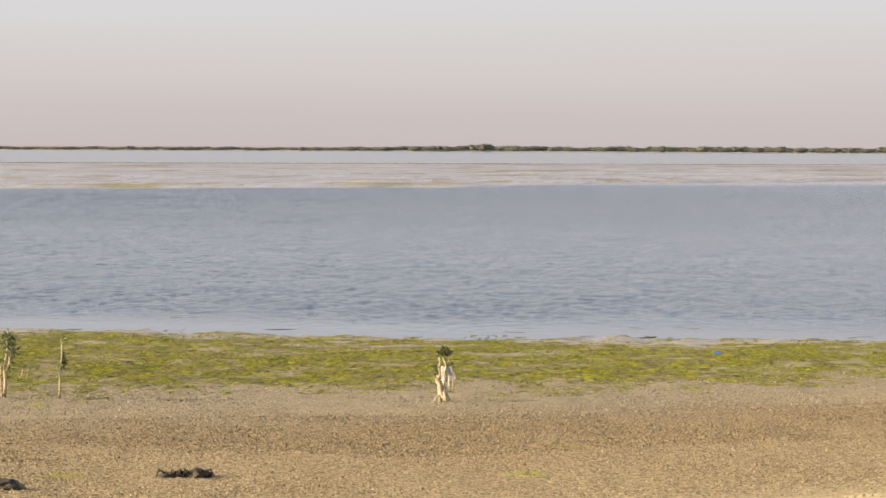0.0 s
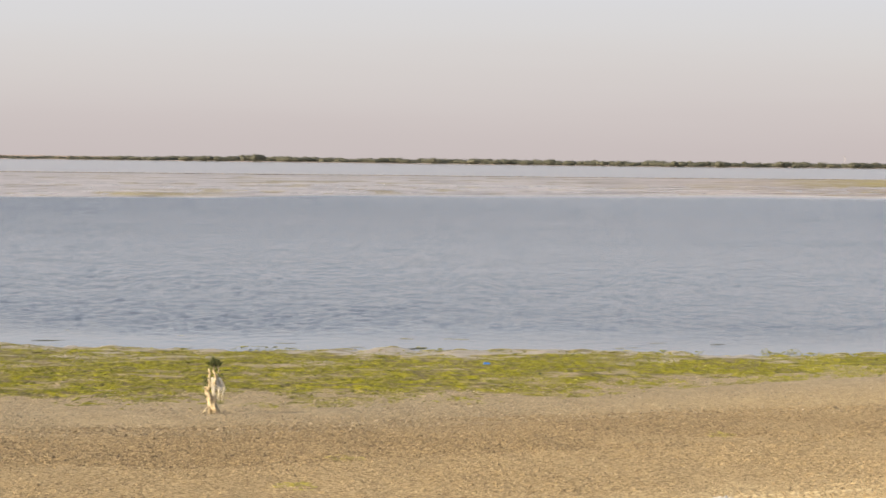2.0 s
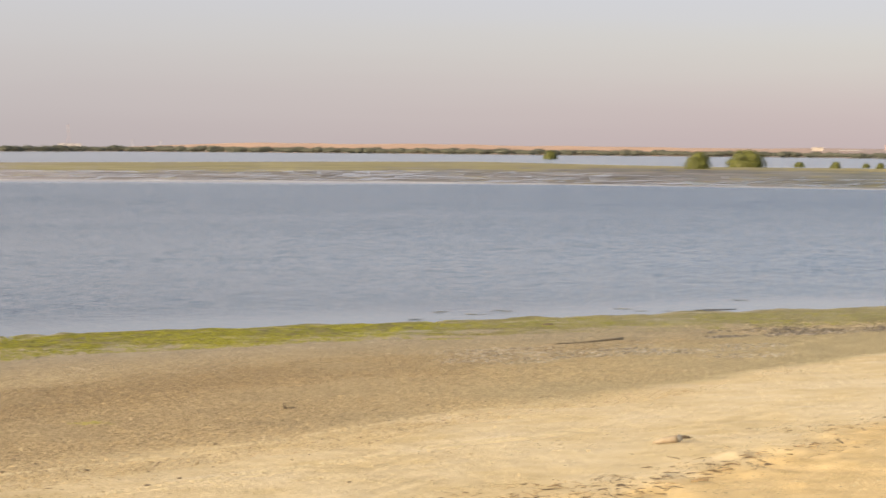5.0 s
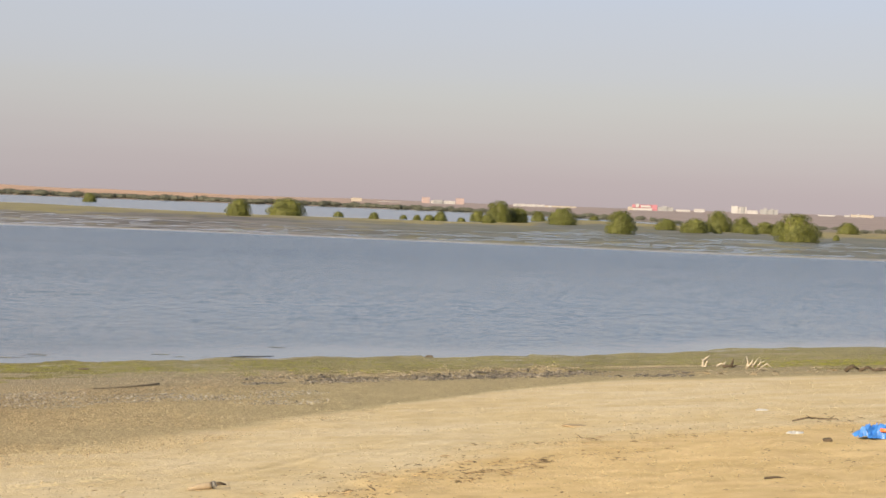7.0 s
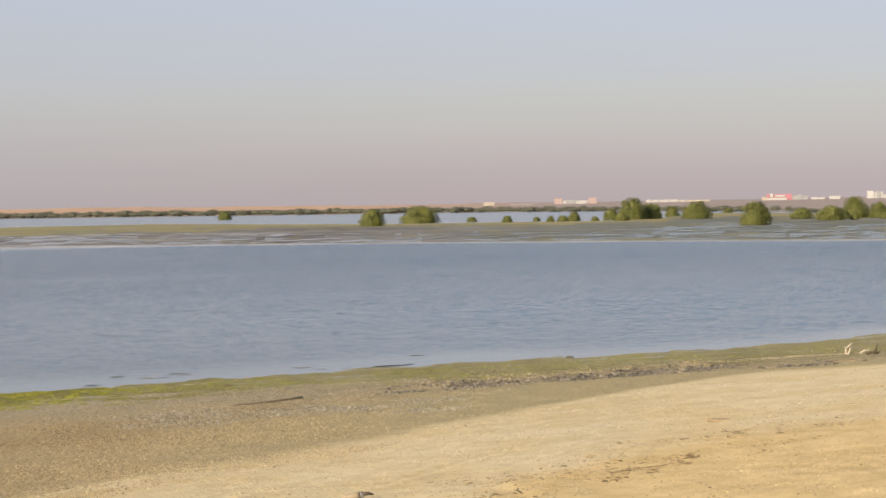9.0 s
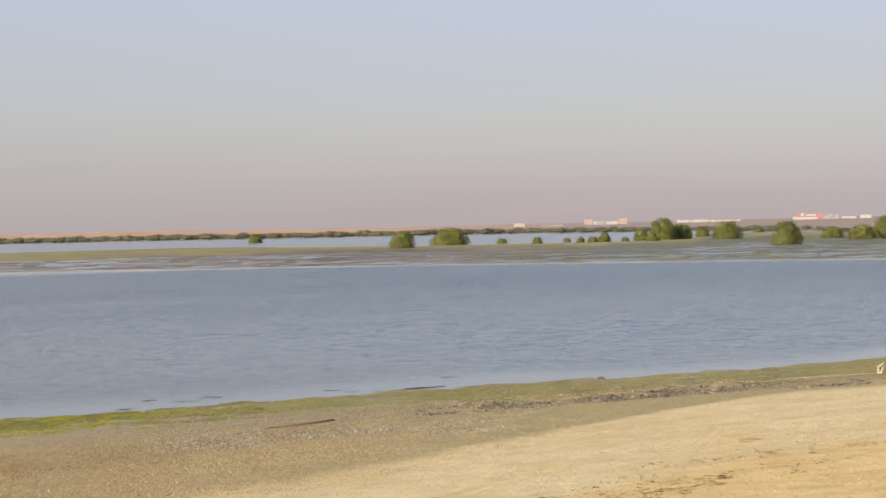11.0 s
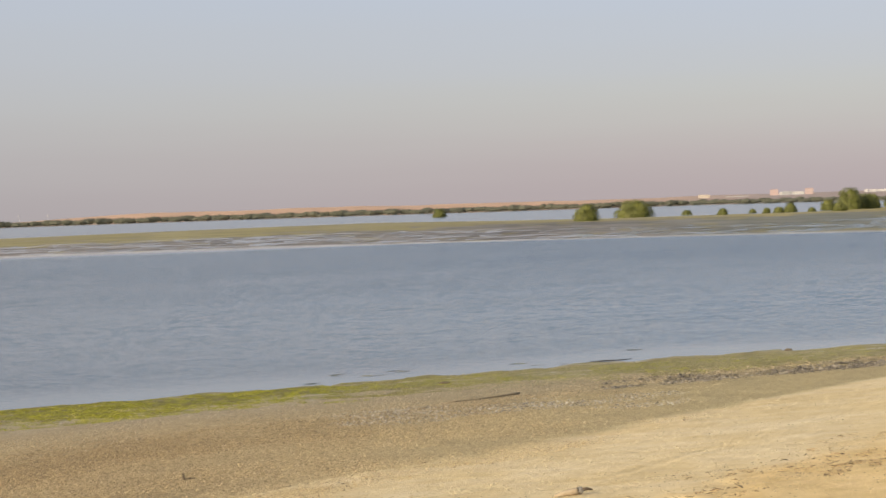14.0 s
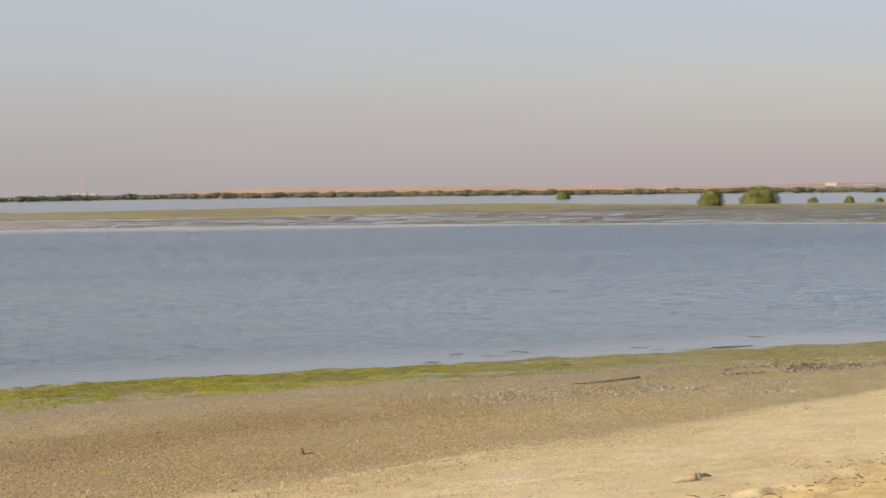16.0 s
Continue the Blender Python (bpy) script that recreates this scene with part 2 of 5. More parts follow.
def relief(n, l, bsdf, fac, strength, distance):
    b = n.new("ShaderNodeBump")
    b.inputs["Strength"].default_value, b.inputs["Distance"].default_value = strength, distance
    l.new(fac, b.inputs["Height"])
    l.new(b.outputs[0], bsdf.inputs["Normal"])
    return b


def speckled(name, stops, scale, rough=0.85, bump=0.01, island=0.0, metallic=0.0, detail=5.0):
    """A grained surface: colours along a noise, with a shade of its own for each loose piece."""
    m, n, l, b = material(name)
    fac = add_noise(n, l, scale, detail)
    if island:
        geo = n.new("ShaderNodeNewGeometry")
        fac = calc(n, l, "ADD", calc(n, l, "MULTIPLY", fac, 1 - island), calc(n, l, "MULTIPLY", geo.outputs["Random Per Island"], island))
    l.new(ramp(n, l, fac, stops), b.inputs["Base Color"])
    b.inputs["Roughness"].default_value, b.inputs["Metallic"].default_value = rough, metallic
    if bump:
        relief(n, l, b, add_noise(n, l, scale * 4, 3), 0.6, bump)
    return m


def ground_material():
    m, n, l, b = material("shore_ground")

    def mask(name):
        a = n.new("ShaderNodeAttribute")
        a.attribute_name = name
        return a.outputs["Fac"]
    fine, mid, big = add_noise(n, l, 38, 4, None, 0.75), add_noise(n, l, 3.0, 5), add_noise(n, l, 0.35, 4)
    sand = mixed(n, l, calc(n, l, "MULTIPLY", fine, 0.4), ramp(n, l, mid, [(0.3, (0.59, 0.455, 0.248)), (0.7, (0.72, 0.583, 0.350))]), (0.47, 0.345, 0.162))
    sand = mixed(n, l, ramp(n, l, add_noise(n, l, 0.8, 5, (1.0, 1.0, 1.0), 0.65), [(0.42, (0.0, 0.0, 0.0)), (0.70, (0.7, 0.7, 0.7))]), sand, (0.72, 0.613, 0.428))
    orange = ramp(n, l, mid, [(0.3, (0.56, 0.405, 0.192)), (0.7, (0.71, 0.535, 0.280))])
    sand = mixed(n, l, mask("loose"), sand, orange)
    pebble = n.new("ShaderNodeTexVoronoi")
    pebble.inputs["Scale"].default_value = 56.0
    l.new(n.new("ShaderNodeTexCoord").outputs["Object"], pebble.inputs["Vector"])
    grain_mix = calc(n, l, "ADD", calc(n, l, "MULTIPLY", fine, 0.5), calc(n, l, "MULTIPLY", pebble.outputs["Color"], 0.5))
    shelly = ramp(n, l, grain_mix, [(0.30, (0.160, 0.116, 0.060)), (0.5, (0.405, 0.308, 0.168)), (0.68, (0.66, 0.525, 0.310))])
    shelly = mixed(n, l, calc(n, l, "MULTIPLY", mask("damp"), 0.65), shelly, ramp(n, l, grain_mix, [(0.30, (0.132, 0.092, 0.044)), (0.68, (0.43, 0.312, 0.165))]))
    shelly = mixed(n, l, calc(n, l, "MULTIPLY", mask("silted"), 0.85), shelly, ramp(n, l, grain_mix, [(0.32, (0.285, 0.230, 0.125)), (0.66, (0.48, 0.395, 0.220))]))
    base = mixed(n, l, mask("sand"), shelly, sand)
    mud = mixed(n, l, 0.30, ramp(n, l, mid, [(0.3, (0.208, 0.174, 0.124)), (0.7, (0.33, 0.281, 0.202))]), shelly)
    base = mixed(n, l, mask("mud"), base, mud)
    base = mixed(n, l, calc(n, l, "MULTIPLY", mask("worn"), 0.6), base, ramp(n, l, fine, [(0.35, (0.115, 0.092, 0.060)), (0.65, (0.32, 0.265, 0.185))]))
    # mud streaks; the pale pinkish stops also paint low sky reflected in wet film
    far_mud = ramp(n, l, mask("streak"), [(0.24, (0.19, 0.155, 0.125)), (0.42, (0.33, 0.285, 0.26)), (0.68, (0.45, 0.395, 0.37))])
    dark_mud = ramp(n, l, mask("streak"), [(0.27, (0.075, 0.062, 0.052)), (0.5, (0.165, 0.145, 0.120)), (0.72, (0.27, 0.24, 0.205))])
    dark_mud = mixed(n, l, mask("weedy"), dark_mud, ramp(n, l, mask("streak"), [(0.27, (0.115, 0.112, 0.075)), (0.5, (0.155, 0.152, 0.108)), (0.72, (0.20, 0.195, 0.15))]))
    far_mud = mixed(n, l, mask("silt"), far_mud, dark_mud)
    rills = add_noise(n, l, 0.9, 5, (1.0, 0.12, 1.0), 0.7)
    far_mud = mixed(n, l, ramp(n, l, rills, [(0.44, (0.0, 0.0, 0.0)), (0.66, (0.55, 0.55, 0.55))]), far_mud, (0.17, 0.14, 0.115))
    base = mixed(n, l, mask("flat"), base, far_mud)
    # bright sheen of the far waterline, laid on as a pale colour
    base = mixed(n, l, mask("edge_sheen"), base, (0.50, 0.48, 0.485))
    clumps = add_noise(n, l, 2.0, 5, None, 0.7)
    weed_fac = calc(n, l, "MULTIPLY", calc(n, l, "SUBTRACT", calc(n, l, "ADD", mask("algae"), clumps), 1.02), 5.0, True)
    drifts = add_noise(n, l, 3.2, 4, (1.0, 0.75, 1.0))
    strands = add_noise(n, l, 13.0, 4, (1.0, 0.22, 1.0), 0.7)
    green = mixed(n, l, calc(n, l, "MULTIPLY", calc(n, l, "SUBTRACT", drifts, 0.40), 5.5, True), ramp(n, l, strands, [(0.34, (0.09, 0.075, 0.032)), (0.66, (0.25, 0.205, 0.105))]), ramp(n, l, strands, [(0.34, (0.055, 0.055, 0.005)), (0.5, (0.22, 0.208, 0.010)), (0.66, (0.38, 0.345, 0.018))]))
    olive = ramp(n, l, calc(n, l, "ADD", calc(n, l, "MULTIPLY", strands, 0.45), calc(n, l, "MULTIPLY", mask("streak"), 0.55)), [(0.32, (0.205, 0.178, 0.085)), (0.68, (0.36, 0.315, 0.158))])
    olive = mixed(n, l, calc(n, l, "MULTIPLY", mask("reedy"), 0.6), olive, ramp(n, l, strands, [(0.34, (0.25, 0.195, 0.075)), (0.66, (0.46, 0.37, 0.16))]))
    base = mixed(n, l, weed_fac, base, mixed(n, l, mask("pale_weed"), green, olive))
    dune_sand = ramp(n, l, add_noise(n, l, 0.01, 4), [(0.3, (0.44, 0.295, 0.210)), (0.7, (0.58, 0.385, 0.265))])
    # the greyed pink outside dune_sand has the far land's haze painted in
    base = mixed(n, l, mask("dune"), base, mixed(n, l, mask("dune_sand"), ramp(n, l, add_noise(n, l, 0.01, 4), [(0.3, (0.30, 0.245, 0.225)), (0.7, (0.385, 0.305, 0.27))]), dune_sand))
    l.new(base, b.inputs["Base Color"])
    wet = mask("wet")
    sheen = calc(n, l, "MULTIPLY", wet, calc(n, l, "SUBTRACT", 1.0, calc(n, l, "MULTIPLY", weed_fac, 0.8)))
    l.new(calc(n, l, "SUBTRACT", 0.92, calc(n, l, "MULTIPLY", sheen, calc(n, l, "ADD", 0.34, calc(n, l, "MULTIPLY", mid, 0.45)))), b.inputs["Roughness"])
    l.new(calc(n, l, "ADD", 0.1, calc(n, l, "MULTIPLY", sheen, 0.4)), b.inputs["Specular IOR Level"])
    bump = relief(n, l, b, calc(n, l, "ADD", calc(n, l, "ADD", fine, mid), calc(n, l, "MULTIPLY", calc(n, l, "SUBTRACT", 1.0, mask("sand")), calc(n, l, "MULTIPLY", pebble.outputs["Distance"], -0.7))), 0.8, 0.013)
    l.new(calc(n, l, "SUBTRACT", 0.7, calc(n, l, "MULTIPLY", sheen, 0.65)), bump.inputs["Strength"])
    return m


def water_material():
    m, n, l, b = material("shallow_sea_water")
    b.inputs["Roughness"].default_value, b.inputs["IOR"].default_value = 0.08, 1.333
    a = n.new("ShaderNodeAttribute")
    a.attribute_name = "ripple"
    weedy = n.new("ShaderNodeAttribute")
    weedy.attribute_name = "weedy"
    l.new(mixed(n, l, weedy.outputs["Fac"], (0.066, 0.075, 0.092), (0.075, 0.074, 0.045)), b.inputs["Base Color"])
    gusts = add_noise(n, l, 0.045, 3, (0.6, 1.6, 1.0))
    chop = calc(n, l, "ADD", add_noise(n, l, 2.4, 4, (1.0, 1.5, 1.0, 20)), calc(n, l, "MULTIPLY", add_noise(n, l, 9.0, 3), 0.22))
    amount = calc(n, l, "MULTIPLY", a.outputs["Fac"], calc(n, l, "ADD", 0.45, gusts))
    bump = relief(n, l, b, chop, 1.0, 0.055)
    l.new(amount, bump.inputs["Strength"])
    l.new(calc(n, l, "ADD", 0.05, calc(n, l, "MULTIPLY", a.outputs["Fac"], 0.06)), b.inputs["Roughness"])
    return m


def leaf_material(name, stops, glow_through=0.25):
    m, n, l, b = material(name)
    geo = n.new("ShaderNodeNewGeometry")
    big = add_noise(n, l, 1.2, 3)
    fac = calc(n, l, "ADD", calc(n, l, "MULTIPLY", geo.outputs["Random Per Island"], 0.6), calc(n, l, "MULTIPLY", big, 0.4))
    shade = ramp(n, l, fac, stops)
    l.new(shade, b.inputs["Base Color"])
    b.inputs["Roughness"].default_value = 0.6
    through_light, both = n.new("ShaderNodeBsdfTranslucent"), n.new("ShaderNodeMixShader")
    l.new(shade, through_light.inputs[0])
    both.inputs[0].default_value = glow_through
    l.new(b.outputs[0], both.inputs[1])
    l.new(through_light.outputs[0], both.inputs[2])
    l.new(both.outputs[0], n["Material Output"].inputs[0])
    return m


GROUND, WATER = ground_material(), water_material()
SHELL = speckled("shell_and_gravel", [(0.14, (0.094, 0.065, 0.035)), (0.36, (0.252, 0.185, 0.094)), (0.68, (0.376, 0.280, 0.146)), (0.88, (0.450, 0.346, 0.196)), (0.97, (0.613, 0.505, 0.357))], 30, 0.8, 0.0, 0.85)
DAMP_SHELL = speckled("damp_shell_grit", [(0.14, (0.059, 0.040, 0.020)), (0.45, (0.160, 0.112, 0.052)), (0.75, (0.262, 0.187, 0.094)), (0.92, (0.371, 0.280, 0.156)), (0.98, (0.514, 0.421, 0.296))], 30, 0.75, 0.0, 0.85)
GREY_SHELL = speckled("grey_shell_bits", [(0.14, (0.097, 0.075, 0.050)), (0.45, (0.238, 0.192, 0.119)), (0.75, (0.335, 0.271, 0.171)), (0.93, (0.446, 0.374, 0.275))], 30, 0.8, 0.0, 0.85)
WEED = speckled("green_seaweed", [(0.22, (0.050, 0.050, 0.006)), (0.42, (0.132, 0.129, 0.007)), (0.58, (0.215, 0.207, 0.009)), (0.78, (0.281, 0.266, 0.012)), (0.95, (0.330, 0.303, 0.030))], 3.2, 0.6, 0.0, 0.3)
TUFT = speckled("pale_green_weed", [(0.2, (0.24, 0.20, 0.03)), (0.8, (0.38, 0.33, 0.05))], 8, 0.7, 0.0, 0.6)
DARK_WEED = speckled("dried_dark_seaweed", [(0.25, (0.018, 0.016, 0.012)), (0.5, (0.05, 0.04, 0.028)), (0.8, (0.13, 0.10, 0.065))], 20, 0.8, 0.01, 0.5)
GRAVEL = speckled("grey_gravel", [(0.15, (0.05, 0.043, 0.034)), (0.5, (0.19, 0.16, 0.125)), (0.9, (0.48, 0.45, 0.385))], 20, 0.85, 0.0, 0.85)
OLIVE_WEED = speckled("olive_seaweed", [(0.2, (0.05, 0.05, 0.015)), (0.5, (0.12, 0.11, 0.03)), (0.8, (0.22, 0.19, 0.05))], 8, 0.5, 0.01, 0.7)
MUD_CRUMB = speckled("crumbled_grey_mud", [(0.2, (0.060, 0.051, 0.040)), (0.5, (0.130, 0.110, 0.084)), (0.8, (0.22, 0.188, 0.145)), (0.98, (0.40, 0.345, 0.27))], 12, 0.85, 0.0, 0.8)
SCRAPS = speckled("dry_plant_scraps", [(0.15, (0.063, 0.044, 0.025)), (0.5, (0.184, 0.129, 0.069)), (0.85, (0.414, 0.305, 0.172))], 25, 0.85, 0.0, 0.7)
LEAF = leaf_material("mangrove_leaves", [(0.1, (0.058, 0.068, 0.014)), (0.5, (0.125, 0.136, 0.027)), (0.9, (0.21, 0.208, 0.045))], 0.2)
# greyer and paler than LEAF: distance haze is mixed into the leaf colour
HAZED_LEAF = leaf_material("hazed_far_mangrove_leaves", [(0.1, (0.150, 0.155, 0.115)), (0.5, (0.185, 0.190, 0.138)), (0.9, (0.215, 0.217, 0.160))], 0.55)
BARK = speckled("grey_bark", [(0.3, (0.13, 0.10, 0.065)), (0.7, (0.32, 0.25, 0.16))], 14, 0.9, 0.02)


# ---- mesh helpers ----
def mesh_object(name, verts, faces, mat, parent=None, smooth_faces=False):
    """One mesh from arrays of places and of faces with a fixed number of corners."""
    verts, faces = np.asarray(verts, np.float32), np.asarray(faces, np.int32)
    me = bpy.data.meshes.new(name)
    k = faces.shape[1]
    me.vertices.add(len(verts))
    me.vertices.foreach_set("co", verts.ravel())
    me.loops.add(faces.size)
    me.loops.foreach_set("vertex_index", faces.ravel())
    me.polygons.add(len(faces))
    me.polygons.foreach_set("loop_start", np.arange(0, faces.size, k, dtype=np.int32))
    me.polygons.foreach_set("loop_total", np.full(len(faces), k, np.int32))
    me.polygons.foreach_set("use_smooth", np.full(len(faces), smooth_faces))
    me.update(calc_edges=True)
    me.materials.append(mat)
    ob = new(name, me)
    if parent:
        ob.parent = parent
    return ob


def float_layer(ob, name, values):
    ob.data.attributes.new(name, "FLOAT", "POINT").data.foreach_set("value", np.asarray(values, np.float32))


def part(name, bm, mat, parent=None, label=""):
    me = bpy.data.meshes.new(name)
    bm.to_mesh(me)
    bm.free()
    me.materials.append(mat)
    ob = new(name, me)
    if parent:
        ob.parent = parent
    if label:
        ob["label"] = label
    return ob


def thing(name, place, turn=0.0, label="", category="", group="", kind=""):
    ob = new(name)
    ob.matrix_basis = pose(*place, 0, 0, turn)
    return tagged(ob, label, category, group, kind)


def tube(bm, points, radii, sides=7):
    """A bent, tapered limb through the points."""
    points = [Vector(p) for p in points]
    rings = []
    for i, (p, rad) in enumerate(zip(points, radii)):
        t = (points[min(i + 1, len(points) - 1)] - points[max(i - 1, 0)]).normalized()
        u = t.cross(Vector((0.31, 0.9, 0.2))).normalized()
        v = t.cross(u)
        rings.append([bm.verts.new(p + (u * math.cos(k * math.tau / sides) + v * math.sin(k * math.tau / sides)) * rad * random.uniform(0.88, 1.12)) for k in range(sides)])
    for a, b in zip(rings, rings[1:]):
        for k in range(sides):
            bm.faces.new((a[k], a[(k + 1) % sides], b[(k + 1) % sides], b[k])).smooth = True
    bm.faces.new(list(reversed(rings[0])))
    bm.faces.new(rings[-1])


def polar_sheet(name, bearings, radii, mat, z_of):
    b, r = np.meshgrid(np.radians(bearings), radii, indexing="ij")
    x, y = (r * np.sin(b)).ravel(), (r * np.cos(b)).ravel()
    y = y - 0.5 * np.clip(1 - np.hypot(x, y) / 9, 0, 1)      # no seam under the eye
    nb, nr = len(bearings), len(radii)
    i, j = np.meshgrid(np.arange(nb), np.arange(nr - 1), indexing="ij")
    i2 = (i + 1) % nb
    faces = np.stack([i * nr + j, i * nr + j + 1, i2 * nr + j + 1, i2 * nr + j], -1).reshape(-1, 4)
    z = z_of(x, y)
    ob = mesh_object(name, np.stack([x, y, z], -1), faces, mat, smooth_faces=True)
    return ob, x, y, z


# ---- ground and water ----
fine_bearings = np.arange(-14, 56, 0.14)
bearings = np.concatenate([fine_bearings, np.arange(57, 346, 3.0)])
radii = np.concatenate([np.linspace(0.02, 9, 20), np.geomspace(9.3, 62, 370), np.geomspace(64, 150, 20), np.geomspace(152, 640, 150), np.geomspace(650, 4700, 60)])
ground, gx, gy, gz = polar_sheet("ground", bearings, radii, GROUND, height)
tagged(ground, "sandy shell beach running down to tidal mud and far low land", "ground", kind="structure")
gr, gb = np.hypot(gx, gy), np.degrees(np.arctan2(gx, gy))
sight = 3.0 * gr / np.maximum(3.0 - gz, 0.4)
shore_d = along(SHORE, gb) - gr
on_beach = (shore_d > -6) & (gr < along(FAR_SHORE, gb) - 10)
rag = 1.6 * (soft_noise(gx * 0.8, gy * 0.8, 51) - 0.5) + 0.8 * (soft_noise(gx * 3, gy * 3, 52) - 0.5)
crisp = np.interp(gb, [28, 40], [1.0, 0.3])
shell_mix = 0.30 * np.interp(gb, [-60, -20, 20, 33], [0, 1, 1, 0]) * smooth(9, 12.5, gr)
float_layer(ground, "sand", smooth(-0.7, 1.2, (along(SAND, gb) - sight) / crisp + rag * 0.6) * on_beach * (1 - shell_mix))
float_layer(ground, "loose", smooth(-0.5, 1.0, along(LOOSE, gb) - sight + rag) * on_beach)
float_layer(ground, "damp", np.maximum(smooth(3.2, 0.5, np.abs(sight - along(DAMP, gb) + rag)), 0.75 * smooth(0, 2, along(DAMP, gb) - sight) * smooth(-1.0, 1.5, sight - along(SAND, gb) + rag)) * on_beach * np.interp(gb, [22, 34], [1.0, 0.1]))
band = smooth(-1.2, 1.4, sight - along(ALGAE, gb) + rag * 0.8) * np.interp(gb, [0, 12, 17, 26, 31, 50], [0.74, 0.74, 0.84, 0.82, 0.78, 0.76])
band = band * (1 - 0.42 * smooth(1.6, 0.3, shore_d + 1.6 * (soft_noise(gx * 0.7, gy * 0.7, 57) - 0.5)) * smooth(20, 12, gb)) + 0.16 * smooth(1.4, 0.2, np.abs(shore_d + 0.6)) * smooth(24, 14, gb)
band = band + (0.40 * (soft_noise(gb * 0.7, gr * 1.1, 55) - 0.5) + 0.30 * (soft_noise(gb * 2.1, gr * 2.3, 56) - 0.5)) * (band > 0.1)
flat_q = np.clip((gr - along(FAR_SHORE, gb)) / np.maximum(along(FLAT_BACK, gb) - along(FAR_SHORE, gb), 1), -1, 2)
on_flat = (gr > along(FAR_SHORE, gb) - 2) & (shore_d < 0)
edge = 0.30 * (soft_noise(gb * 1.1, gr * 0.04, 67) - 0.5) + 0.14 * (soft_noise(gb * 4.0, gr * 0.12, 68) - 0.5)
begin = np.interp(gb, [28, 33, 39.5, 41, 43, 48], [0.24, 0.60, 0.62, 0.58, 0.55, 0.50])
bank = smooth(begin, begin + 0.2, flat_q + edge) * smooth(1.15, 0.95, flat_q) * smooth(9, 17, gb) * (0.58 + 0.50 * soft_noise(gb * 1.7, gr * 0.16, 78) * soft_noise(gb * 5.0, gr * 0.3, 79) ** 0.5)
front = smooth(0.22, 0.05, flat_q) * smooth(6, -2, gb) * smooth(0.3, 0.7, soft_noise(gb * 0.5, gr * 0.05, 61)) * 0.7
lines = 0.62 * smooth(0.55, 0.75, soft_noise(gb * 1.4, gr * 0.12, 66)) * (flat_q > 0) * (flat_q < 0.8)
float_layer(ground, "algae", np.where(on_beach, band, np.where(on_flat, np.maximum(np.maximum(bank, front), lines), 0.0)))
float_layer(ground, "mud", np.where(on_beach, smooth(-1.5, 2.5, sight - along(ALGAE, gb) + np.interp(gb, [30, 38], [3.0, 0.8])) * 0.85, on_flat & (gr < along(WOOD, gb))))
float_layer(ground, "wet", np.where(on_beach, smooth(9, 1, shore_d), (on_flat & (gr < along(WOOD, gb) - 5)) * (1 - 0.55 * smooth(6, 20, gb))))
float_layer(ground, "flat", on_flat * 1.0)
float_layer(ground, "pale_weed", np.where(on_flat, 1.0, smooth(25, 34, gb) * 0.92))
streak = 0.4 * soft_noise(gb * 0.7, gr * 0.12, 63) + 0.35 * soft_noise(gb * 1.9, gr * 0.22, 64) + 0.25 * soft_noise(gb * 5.0, gr * 0.36, 65)
float_layer(ground, "streak", streak)
float_layer(ground, "weedy", smooth(33, 39, gb))
float_layer(ground, "reedy", on_flat * smooth(35, 39, gb) * bank)
float_layer(ground, "silted", 0.7 * smooth(20, 33, gb) + 0.3 * smooth(32, 37, gb))
worn = smooth(0.95, 0.35, np.abs(sight - along(SCARP, gb) - 0.1)) * smooth(34, 36.5, gb) * smooth(45, 41, gb) * on_beach * smooth(0.08, 0.45, soft_noise(gx * 2.5, gy * 2.5, 69))
float_layer(ground, "worn", worn)
# where the painted waterline sheen lies, a few metres deep
float_layer(ground, "edge_sheen", on_flat * smooth(5, 1, gr - along(FAR_SHORE, gb)) * smooth(6, 13, gb) * np.interp(gb, [30, 36], [1.0, 0.7]) * (0.6 + 0.4 * soft_noise(gb * 1.3, gr * 0 + 2, 62)))
float_layer(ground, "silt", smooth(12, 24, gb))
float_layer(ground, "dune_sand", np.interp(gb, [16, 21, 33, 38], [0.2, 1.0, 1.0, 0.0]))
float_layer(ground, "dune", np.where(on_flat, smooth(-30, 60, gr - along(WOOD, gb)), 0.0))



def waves(x, y):
    """Wind ripples in the channel, dying out along both shores."""
    r, b = np.hypot(x, y), np.degrees(np.arctan2(x, y))
    near, deep = r - along(SHORE, b), along(FAR_SHORE, b) - r
    amount = (1 + 0.2 * smooth(10, -4, b)) * smooth(-0.3, 6.5, near + 3.0 * (soft_noise(x * 0.25, y * 0.25, 71) - 0.5)) * smooth(0.0, 1.0, deep / np.interp(b, [2, 8, 24, 30], [10.0, 30.0, 30.0, 8.0])) * (0.55 + 0.9 * soft_noise(x * 0.05, y * 0.12, 72))
    u, v = x * 0.94 - y * 0.34, x * 0.34 + y * 0.94
    crest = lambda n: (1 - np.abs(2 * n - 1)) ** 1.3
    chop = 0.021 * crest(soft_noise(u * 3.2 + 0.5 * v, v * 3.0, 73)) + 0.015 * crest(soft_noise(u * 6.0 - 0.8 * v, v * 4.2, 77)) + 0.016 * (soft_noise(u * 1.1, v * 0.8, 75) - 0.5)
    h = chop * smooth(150, 80, r) + smooth(70, 130, r) * 0.075 * crest(soft_noise(u * 1.7 + 0.3 * v, v * 0.5, 76))
    return np.where((near > 0) & (deep > 0), h * amount, 0.0)


